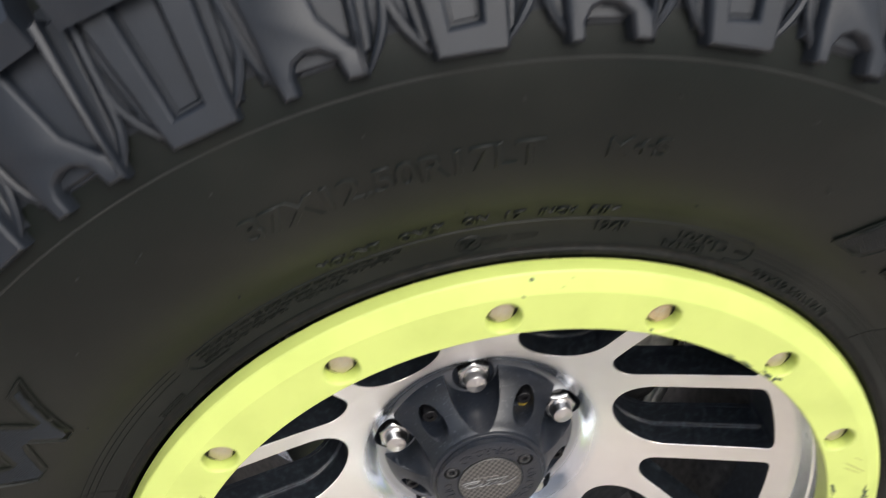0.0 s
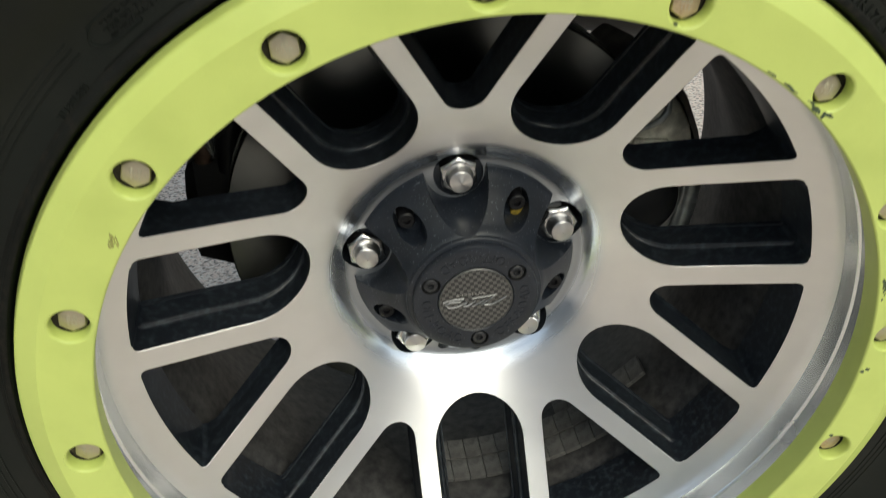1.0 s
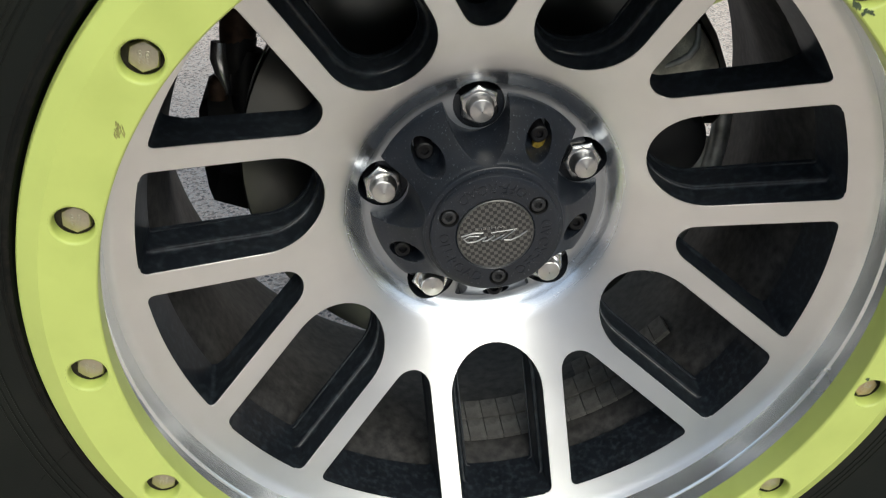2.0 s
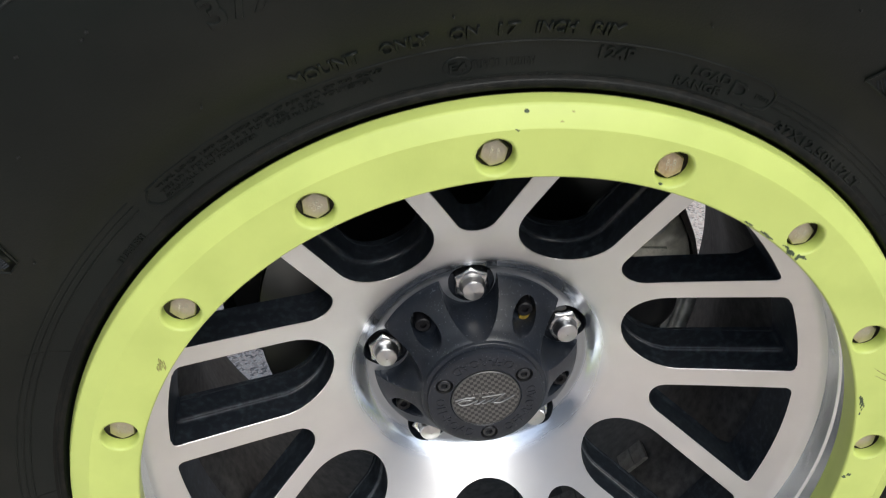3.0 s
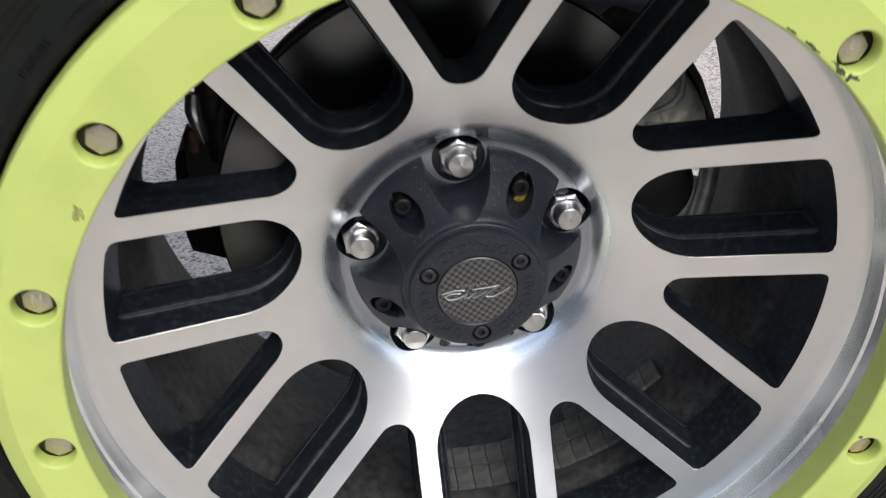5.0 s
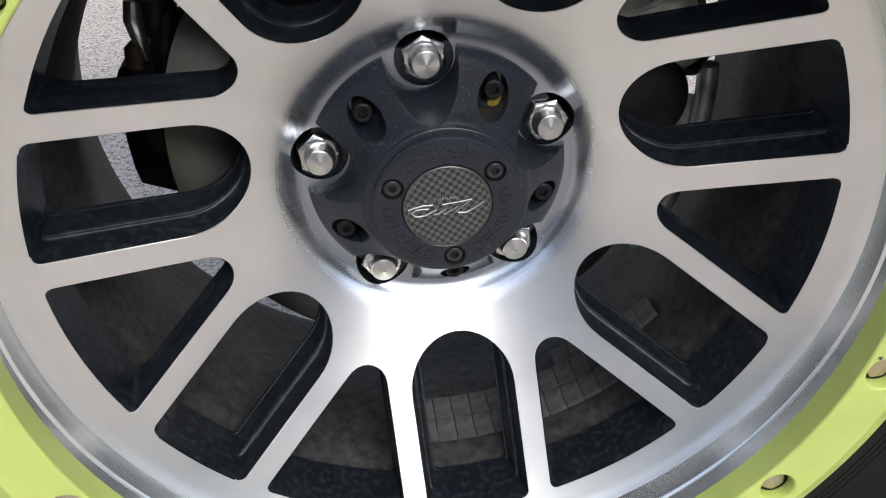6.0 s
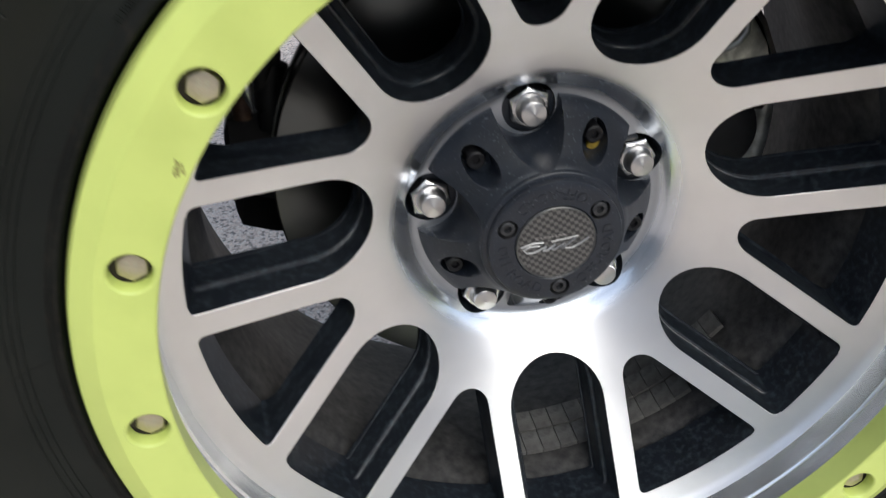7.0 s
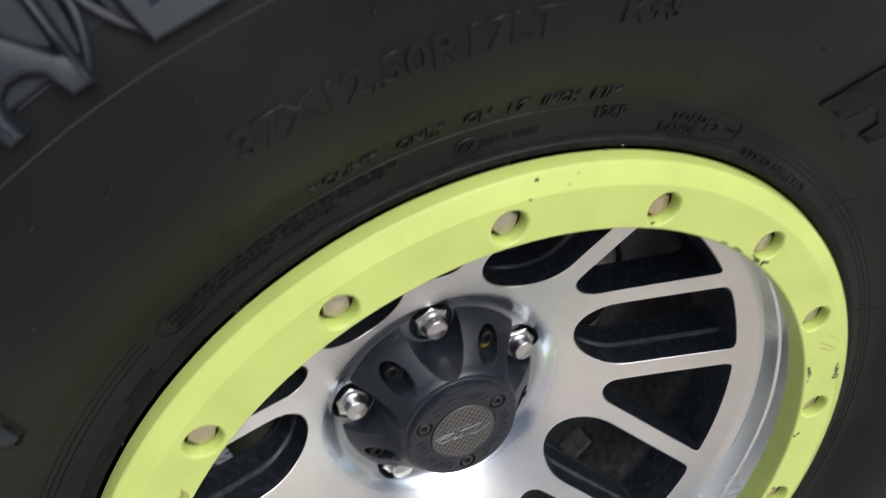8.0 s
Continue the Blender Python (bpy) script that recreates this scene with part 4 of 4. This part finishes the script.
lettering("37X12.50R17LT", 0.3060, -24.6, -0.7, 0.0140, 0.0010)
lettering("M+S", 0.3060, 4.2, 9.3, 0.0105, 0.0010)
lettering("MOUNT", 0.2645, -22.1, -15.6, 0.0062)
lettering("ONLY", 0.2645, -13.8, -9.2, 0.0062)
lettering("ON", 0.2645, -7.5, -4.8, 0.0062)
lettering("17", 0.2645, -3.2, -1.2, 0.0062)
lettering("INCH", 0.2645, 0.2, 3.9, 0.0062)
lettering("RIM", 0.2645, 5.3, 8.3, 0.0062)
lettering("124P", 0.2535, 6.7, 10.4, 0.0058)
lettering("LOAD", 0.2523, 16.6, 21.0, 0.0046)
lettering("RANGE", 0.2463, 15.1, 20.4, 0.0042)
lettering("D", 0.2502, 21.3, 23.3, 0.0072)
lettering("E4", 0.2487, -7.9, -6.1, 0.0040)
lettering("37X12.50R17LT", 0.2430, 28.4, 42.2, 0.0052)
lettering("TUBELESS", 0.2440, -48.8, -44.3, 0.0032, 0.0007)
lettering("MAX. LOAD 1600 KG (3525 LBS) AT 350 KPA (50 PSI) COLD", 0.2548, -39.0, -14.0, 0.0021, 0.0007)
lettering("TREAD 2 PLY NYLON + 2 PLY STEEL + 2 PLY POLYESTER", 0.2520, -39.2, -15.2, 0.0020, 0.0007)
lettering("SIDEWALL 2 PLY POLYESTER", 0.2492, -39.2, -27.7, 0.0019, 0.0007)
lettering("MADE IN U.S.A.", 0.2492, -26.3, -20.4, 0.0019, 0.0007)


def rib_line(r, a0, a1, w=0.0008, h=0.0005, n=None):
    bm = bmesh.new()
    n = n or max(8, int((a1 - a0) / 1.2))
    closed = a1 - a0 >= 359.9
    rows = []
    for i in range(n + (0 if closed else 1)):
        a = a0 + (a1 - a0) * i / n
        rows.append([bm.verts.new(on_side(0, r + dr, hh, a)) for dr, hh in ((-w, -0.0003), (-w * 0.4, h), (w * 0.4, h), (w, -0.0003))])
    for i in range(len(rows) - (0 if closed else 1)):
        p, q = rows[i], rows[(i + 1) % len(rows)]
        for j in range(3):
            bm.faces.new((p[j], q[j], q[j + 1], p[j + 1]))
    return bm


part("moulded_line", rib_line(0.3452, 0, 360, 0.0006, 0.0007, 300), NUB, tyre, "thin moulded line below the lugs")
part("moulded_line", rib_line(0.2576, -40, 24.5, 0.0006, 0.0005), RUBBER, tyre)
part("moulded_line", rib_line(0.2429, -42, 27, 0.0005, 0.0004), RUBBER, tyre)
part("moulded_line", rib_line(0.2402, 0, 360, 0.0004, 0.0004, 300), RUBBER, tyre)
for r in (0.2530, 0.2560, 0.2590):
    part("moulded_line", rib_line(r, -150, -42.2, 0.0006, 0.0004), RUBBER, tyre)
    part("moulded_line", rib_line(r - 0.004, 26.5, 150, 0.0006, 0.0004), RUBBER, tyre)


def closed_outline(points, w=0.0006, h=0.0005):
    """A thin raised line through (deg, r) points."""
    bm = bmesh.new()
    ps = [Vector(on_side(0, r, h * 0.3, a)) for a, r in smooth_table(points, 5)]
    tube(bm, ps, w, 6)
    return bm


part("moulded_outline", closed_outline([(24.4, 0.2576), (25.6, 0.2566), (26.2, 0.2540), (26.3, 0.2500), (25.8, 0.2462), (24.6, 0.2448), (23.4, 0.2446)]), RUBBER, tyre)
part("moulded_outline", closed_outline([(-38.0, 0.2576), (-39.6, 0.2570), (-40.6, 0.2545), (-40.8, 0.2515), (-40.0, 0.2480), (-38.6, 0.2470), (-36, 0.2468)]), RUBBER, tyre)
part("moulded_outline", closed_outline([(-7.0 + 1.40 * math.cos(t), 0.2487 + 0.0042 * math.sin(t)) for t in np.linspace(0, 2 * math.pi, 25)], 0.0004), RUBBER, tyre)
# rows of tiny unreadable print
g = random.Random(12)
for r, a0, a1 in ((0.2487, -5.4, 0.4), (0.2505, 24.5, 25.7)):
    bm = bmesh.new()
    a = a0
    while a < a1:
        count = g.randint(2, 7)
        for i in range(count):
            if a > a1:
                break
            hgt = 0.0018 if r != 0.2487 else 0.0032
            for dx in (-0.16, 0.16):
                p = [on_side(0, r + s * hgt / 2, hh, a + dx + e) for s in (-1, 1) for e in (-0.05, 0.05) for hh in (-0.0002, 0.0005)]
                v = [bm.verts.new(q) for q in p]
                for f in ((1, 3, 7, 5), (0, 1, 5, 4), (2, 6, 7, 3), (0, 2, 3, 1), (4, 5, 7, 6)):
                    bm.faces.new([v[j] for j in f])
            if g.random() < 0.7:
                s0 = g.choice((-0.5, 0.0, 0.5))
                p = [on_side(0, r + s0 * hgt + s * 0.0003, hh, a + e) for s in (-1, 1) for e in (-0.2, 0.2) for hh in (-0.0002, 0.0005)]
                v = [bm.verts.new(q) for q in p]
                for f in ((1, 3, 7, 5), (0, 1, 5, 4), (2, 6, 7, 3), (0, 2, 3, 1), (4, 5, 7, 6)):
                    bm.faces.new([v[j] for j in f])
            a += 0.58
        a += 0.5
    tagged(part("tiny_print", bm, RUBBER, tyre, "row of tiny raised print"), kind="stuff")


# large hatched emblem letters as plain slanted blocks
def emblem_block(corners, h=0.0009):
    """A low raised form on the sidewall, from corners of (deg, r), with a rounded ridge round its edge."""
    from mathutils.geometry import delaunay_2d_cdt
    k = math.degrees(1 / 0.30)
    loop = []
    for (a, r), (b, q) in zip(corners, corners[1:] + corners[:1]):
        n = max(2, int(math.hypot((b - a) / k, q - r) / 0.003))
        loop += [((a + (b - a) * i / n) / k, r + (q - r) * i / n) for i in range(n)]
    poly = np.array(loop)

    def inside(x, z):
        qx, qz = np.roll(poly[:, 0], -1), np.roll(poly[:, 1], -1)
        return (((poly[:, 1] > z) != (qz > z)) & (x < (qx - poly[:, 0]) * (z - poly[:, 1]) / (qz - poly[:, 1] + 1e-15) + poly[:, 0])).sum() % 2 == 1
    pts = list(loop)
    for x in np.arange(poly[:, 0].min(), poly[:, 0].max(), 0.005):
        for z in np.arange(poly[:, 1].min(), poly[:, 1].max(), 0.005):
            if inside(x, z) and np.hypot(poly[:, 0] - x, poly[:, 1] - z).min() > 0.002:
                pts.append((x, z))
    n = len(loop)
    verts, _, faces, _, _, _ = delaunay_2d_cdt([Vector(p) for p in pts], [(i, (i + 1) % n) for i in range(n)], [], 0, 1e-7)
    bm = bmesh.new()
    top = [bm.verts.new(on_side(0, v.y, h, v.x * k)) for v in verts]
    for f in faces:
        c = sum((verts[i] for i in f), Vector((0, 0))) / len(f)
        if inside(c.x, c.y):
            bm.faces.new([top[i] for i in f])
    low = [bm.verts.new(on_side(0, r, -0.0004, a * k)) for a, r in loop]
    for i in range(n):
        bm.faces.new((top[i], top[(i + 1) % n], low[(i + 1) % n], low[i]))
    ridge = [on_side(0, r, h, a * k) for a, r in loop]
    tube(bm, ridge + ridge[:1], 0.0006, 5)
    for v in [v for v in bm.verts if not v.link_faces]:
        bm.verts.remove(v)
    return bm


def hatching(corners, gap=0.0012, edge=0.0030, h=0.0009):
    """Fine ridges along one slant, kept a little inside the outline."""
    k = math.degrees(1 / 0.30)
    poly = np.array([(a / k, r) for a, r in corners])
    c, d = math.cos(radians(-22)), math.sin(radians(-22))
    u, v = poly[:, 0] * c + poly[:, 1] * d, -poly[:, 0] * d + poly[:, 1] * c
    bm = bmesh.new()
    for level in np.arange(v.min() + gap, v.max(), gap):
        cuts = sorted(u[i] + (level - v[i]) / (v[j] - v[i]) * (u[j] - u[i]) for i in range(len(u)) for j in [(i + 1) % len(u)] if (v[i] > level) != (v[j] > level))
        for p, q in zip(cuts[::2], cuts[1::2]):
            if q - p < 2 * edge + 0.002:
                continue
            n = max(2, int((q - p) / 0.004))
            rows = []
            for t in np.linspace(p + edge, q - edge, n):
                row = []
                for off, hh in ((-0.00035, h - 0.0001), (0.0, h + 0.00045), (0.00035, h - 0.0001)):
                    x, z = t * c - (level + off) * d, t * d + (level + off) * c
                    row.append(bm.verts.new(on_side(0, z, hh, x * k)))
                rows.append(row)
            for a, b in zip(rows, rows[1:]):
                for i in range(2):
                    bm.faces.new((a[i], b[i], b[i + 1], a[i + 1]))
    return bm


for c in ([(-46.5, 0.3164), (-51.82, 0.2803), (-53.06, 0.2805), (-53.5, 0.2970), (-57.36, 0.2815), (-59.01, 0.2831), (-60.2, 0.3130), (-58.6, 0.3150), (-56.91, 0.2962), (-53.78, 0.3135), (-52.14, 0.3139),
           (-51.19, 0.2975), (-48.78, 0.3150)],
          [(30.88, 0.2794), (31.57, 0.2942), (32.67, 0.3075), (33.3, 0.3150), (38.5, 0.3150), (42.0, 0.3000), (40.93, 0.2871), (40.69, 0.2786), (38.85, 0.2785), (38.62, 0.2884), (36.73, 0.2912), (35.65, 0.2889),
           (35.06, 0.2802), (34.11, 0.2783)]):
    block = part("emblem_block", emblem_block(c), RUBBER, tyre, "raised rubber emblem block with fine hatching")
    tagged(part("hatching", hatching(c), TREAD, block), kind="stuff")

# moulding flash: little whiskers and radial lines
bm = bmesh.new()
box(bm, 0.0006, 0.0020, 0.0006)
nub_mesh = to_mesh("vent_nub", bm, NUB)
for r, a in ((0.3212, -32.0), (0.3225, -31.4), (0.3300, -24.5), (0.2743, -29.5), (0.2738, -7.1), (0.2742, 15.3), (0.2745, -51.5), (0.2740, 37.7), (0.3290, -13.5), (0.3310, -2.5), (0.3305, 8.5), (0.3295, 19.5),
             (0.3300, -36.0), (0.2740, -74.0), (0.3050, -42.0), (0.3010, 25.0)):
    p = on_side(0, r, 0.0010, a)
    attach("vent_nub", nub_mesh, tyre, Matrix.Translation(p) @ turn(a + rng.uniform(-40, 40)) @ Matrix.Rotation(radians(rng.uniform(-35, 35)), 4, "X"), "")
for a, r0, r1 in ((-62.0, 0.2400, 0.2632), (-84.4, 0.2385, 0.2634), (47.8, 0.2386, 0.2626), (-107, 0.2390, 0.2632), (70.9, 0.2370, 0.2640), (94.2, 0.2420, 0.2667), (0.6, 0.2392, 0.2440), (28.0, 0.2392, 0.2445), (-18.2, 0.2395, 0.2425), (-45.0, 0.2392, 0.2425)):
    part("mould_flash", closed_outline([(a - 2.2 * (r - 0.24) / 0.0232 * (1 if a < 0 else -1), r) for r in np.linspace(r0, r1, 6)], 0.00022, 0.0003), DUSTY, tyre)

# ================= brake and axle parts behind the rim =================
rotor = tagged(new("brake_disc"), "smooth shiny grey steel brake disc behind the spokes", "brake disc")
rotor.location = (0, 0, ZC)
part("friction_ring", lathe([(0.085, 0.166), (0.0875, 0.165), (0.1475, 0.165), (0.1487, 0.1662), (0.1487, 0.1745), (0.1380, 0.1750), (0.1380, 0.1850), (0.1487, 0.1855), (0.1487, 0.1925), (0.1475, 0.1935), (0.085, 0.1935)], 160),
     ROTOR, rotor)
part("disc_hat", lathe([(0.0870, 0.1660), (0.0850, 0.1600), (0.0845, 0.1500), (0.0820, 0.1475), (0.020, 0.1475)], 96), CAST, rotor, "dull iron hat of the disc")

def arc_tube(r, y, t, a0, a1, n=24, sides=12):
    """A round bead bent along an arc about the axle."""
    bm = bmesh.new()
    rows = []
    for i in range(n + 1):
        x, z = at(1.0, a0 + (a1 - a0) * i / n)
        rows.append([((r + t * math.cos(2 * math.pi * k / sides)) * x, y + t * math.sin(2 * math.pi * k / sides), (r + t * math.cos(2 * math.pi * k / sides)) * z) for k in range(sides)])
    vs = loft(bm, rows)
    bm.faces.new(vs[0])
    bm.faces.new(vs[-1])
    return bm


caliper = tagged(new("brake_caliper"), "dull cast iron brake caliper gripping the disc", "caliper")
caliper.location = (0, 0, ZC)
for name, r, a, rad, front in (("piston_housing", 0.1215, 81, 0.0285, 0.1385), ("piston_housing", 0.1300, 57, 0.0300, 0.1465)):
    x, z = at(r, a)
    bm = bmesh.new()
    loft(bm, [[(x + q * c, y, z + q * d) for c, d in ring_points(1.0, 48)] for q, y in ((rad, 0.168), (rad, 0.152), (rad * 0.97, front + 0.008), (rad * 0.90, front + 0.004), (rad * 0.78, front + 0.0015), (rad * 0.5, front))], True)
    part(name, bm, DARK_PART if a > 70 else CAST, caliper)
# bridge: the shade at the caliper's outer edge is painted by a darker iron
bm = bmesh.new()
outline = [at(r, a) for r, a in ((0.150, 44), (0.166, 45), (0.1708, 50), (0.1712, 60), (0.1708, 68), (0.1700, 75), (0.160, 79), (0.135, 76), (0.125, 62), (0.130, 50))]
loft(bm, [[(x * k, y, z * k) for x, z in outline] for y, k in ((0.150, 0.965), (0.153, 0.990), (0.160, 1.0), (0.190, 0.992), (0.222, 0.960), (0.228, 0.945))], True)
part("bridge", bm, CAST_SHADED, caliper, "bridge over the disc's edge, its shade put into the colour")

def caliper_face():
    """Rough cast front of the caliper with a shallow rectangular pocket."""
    bm = bmesh.new()
    outline = [at(r, a) for r, a in ((0.112, 50), (0.140, 44), (0.156, 47), (0.1625, 54), (0.1650, 62), (0.1640, 70), (0.158, 76), (0.132, 79), (0.112, 77), (0.106, 62))]
    cx, cz = at(0.136, 63)
    outline = [tuple(p) for p in smooth_table(outline + outline[:1], 6)[:-1]]
    rows = []
    for y, k in ((0.162, 1.0), (0.154, 0.99), (0.150, 0.95), (0.1480, 0.88), (0.1465, 0.80), (0.1458, 0.70), (0.1452, 0.60), (0.1448, 0.50), (0.1446, 0.40), (0.1445, 0.30), (0.1445, 0.18), (0.1445, 0.08)):
        ring_now = []
        for x, z in outline:
            p = Vector((cx + (x - cx) * k, 0.0, cz + (z - cz) * k))
            ring_now.append((p.x, y + (0.0 if k > 0.97 else 0.0026 * noise.noise(p * 75) + 0.0011 * noise.noise(p * 210)), p.z))
        rows.append(ring_now)
    loft(bm, rows, True)
    return bm


part("cast_face", caliper_face(), CALIPER_CAST, caliper, "sandy grey cast front of the caliper")
# cast ridge in a brighter metal that stands in for its highlight
bm = bmesh.new()
tube(bm, [(0.1302, 0.146, 0.0960), (0.1304, 0.1445, 0.0890), (0.1298, 0.1435, 0.0830), (0.1262, 0.1435, 0.0778), (0.1205, 0.1445, 0.0738), (0.1130, 0.146, 0.0705)], [0.0010, 0.0018, 0.0022, 0.0024, 0.0022, 0.0014], 10)
part("cast_rib", bm, SHIELD, caliper, "ridge of the casting, its highlight put into a brighter metal")
bm = bmesh.new()
box(bm, 0.023, 0.005, 0.016, Matrix.Translation((0.1212, 0.1448, 0.0568)) @ turn(6), 0.0012)
part("cast_pad", bm, CALIPER_CAST, caliper, "raised rectangular pad on the caliper")
bm = bmesh.new()
tube(bm, [(0.030, 0.150, 0.150), (0.0345, 0.150, 0.152), (0.040, 0.151, 0.1535), (0.046, 0.153, 0.154)], [0.003, 0.0045, 0.0045, 0.003], 10)
part("hose_clip", bm, SHIELD, caliper, "small grey metal clip")
shield = tagged(new("dust_shield"), "grey pressed metal brake dust shield rim", "dust shield")
shield.location = (0, 0, ZC)
part("rolled_edge", arc_tube(0.1822, 0.200, 0.0068, 85, 128), SHIELD, shield)
part("shield_plate", lathe_arc([(0.1840, 0.2030), (0.1780, 0.2060), (0.1700, 0.2120), (0.1500, 0.2150)], 92, 128), SHIELD, shield)

knuckle = tagged(new("steering_knuckle"), "black steering knuckle bracket behind the brake disc", "knuckle")
knuckle.location = (0, 0, ZC)
bm = bmesh.new()
outline = [(-0.120, 0.046), (-0.141, 0.0440), (-0.155, 0.0430), (-0.167, 0.0425), (-0.1715, 0.0400), (-0.1740, 0.034), (-0.1755, 0.020), (-0.176, -0.004), (-0.1750, -0.022), (-0.173, -0.032), (-0.152, -0.040), (-0.120, -0.040)]
loft(bm, [[(x, y, z) for x, z in outline] for y in (0.196, 0.200, 0.236, 0.240)], True)
part("bracket", bm, DARK_PART, knuckle)
bm = bmesh.new()
tube(bm, [(-0.1545, 0.1980, 0.0440), (-0.1552, 0.1965, 0.0510), (-0.1562, 0.1955, 0.0590), (-0.1572, 0.1955, 0.0680), (-0.1560, 0.1970, 0.0780)], [0.0016, 0.0034, 0.0048, 0.0056, 0.0050], 18)
part("joint", bm, LIP, knuckle, "pale grey metal joint")
bm = bmesh.new()
tube(bm, [(-0.1470, 0.2060, 0.0560), (-0.1470, 0.2060, 0.0660), (-0.1455, 0.2065, 0.0740), (-0.1430, 0.2070, 0.0800)], [0.0085, 0.0105, 0.0115, 0.0105], 20)
part("boot", bm, DARK_PART, knuckle, "black rubber boot")
bm = bmesh.new()
tube(bm, [(-0.1465, 0.2060, 0.0735), (-0.1450, 0.2070, 0.0800), (-0.1430, 0.2090, 0.0920), (-0.130, 0.222, 0.150), (-0.105, 0.250, 0.200)], [0.0105, 0.0115, 0.0118, 0.0125, 0.0125], 18)
part("arm", bm, RUST, knuckle, "rusty brown steering arm")
bm = bmesh.new()
tube(bm, [(-0.1615, 0.200, 0.0400), (-0.1610, 0.200, 0.0500), (-0.1585, 0.201, 0.0535)], [0.0062, 0.0060, 0.0040], 16)
part("bolt_head", bm, RUST, knuckle, "dark rusty bolt head")
bm = bmesh.new()
tube(bm, [(-0.1440, 0.205, 0.030), (-0.1440, 0.205, 0.050), (-0.1400, 0.207, 0.070)], [0.0090, 0.0100, 0.0100], 18)
part("stem", bm, DARK_PART, knuckle)
bm = bmesh.new()
tube(bm, [(0.0, 0.20, 0.0), (0.0, 0.30, 0.0), (0.0, 0.55, 0.0), (0.0, 1.45, 0.0)], [0.06, 0.055, 0.042, 0.042], 24)
axle = tagged(new("axle_tube", to_mesh("axle_tube", bm, DARK_PART)), "black painted axle tube behind the wheel", "axle")
axle.location = (0, 0, ZC)

trailing_arm = tagged(new("trailing_arm"), "lime green tubular suspension arm on a black axle bracket", "suspension arm")
trailing_arm.location = (0, 0, ZC)
bm = bmesh.new()
tube(bm, [(0.38, 0.80, -0.075), (0.46, 0.80, -0.045), (0.90, 0.82, 0.150), (1.40, 0.84, 0.200)], 0.030, 16)
part("arm_tube", bm, LIME, trailing_arm)
bm = bmesh.new()
tube(bm, [(0.02, 0.80, -0.025), (0.20, 0.80, -0.055), (0.36, 0.80, -0.080), (0.40, 0.80, -0.069)], [0.030, 0.030, 0.034, 0.034], 16)
part("axle_bracket", bm, DARK_PART, trailing_arm, "black steel bracket")

# unseen dark arch, over and behind the tyre, added to block sky light
bm = bmesh.new()
arc = [radians(-90 + 180 * i / 32) for i in range(33)]
rows = [[bm.verts.new((0.72 * math.sin(a), y, 0.72 * math.cos(a))) for y in (0.26, 0.40, 0.62)] for a in arc]
for p, q in zip(rows, rows[1:]):
    for j in range(2):
        bm.faces.new((p[j], q[j], q[j + 1], p[j + 1]))
bm.faces.new([r[2] for r in rows])
me = to_mesh("unseen_arch_blocker", bm, ARCH_BLOCKER)
liner = tagged(new("unseen_arch_blocker", me), "unseen black arch shell above the tyre, added to block the sky", "arch liner", kind="structure")
liner.location = (0, 0, ZC)
sol = liner.modifiers.new("thickness", "SOLIDIFY")
sol.thickness = 0.006

# unseen plain wall behind the viewer, added to hide low sky from the rim
bm = bmesh.new()
box(bm, 18.0, 0.25, 3.0, Matrix.Translation((0, -5.6, 1.5)))
tagged(new("sky_block_wall", to_mesh("sky_block_wall", bm, material("sky_block_grey", (0.42, 0.41, 0.40), 0.85, spread=0.12, scale=3, bump=0.3, bump_scale=60))), "unseen plain grey wall, added to dim the rim's reflections", "wall", kind="structure")
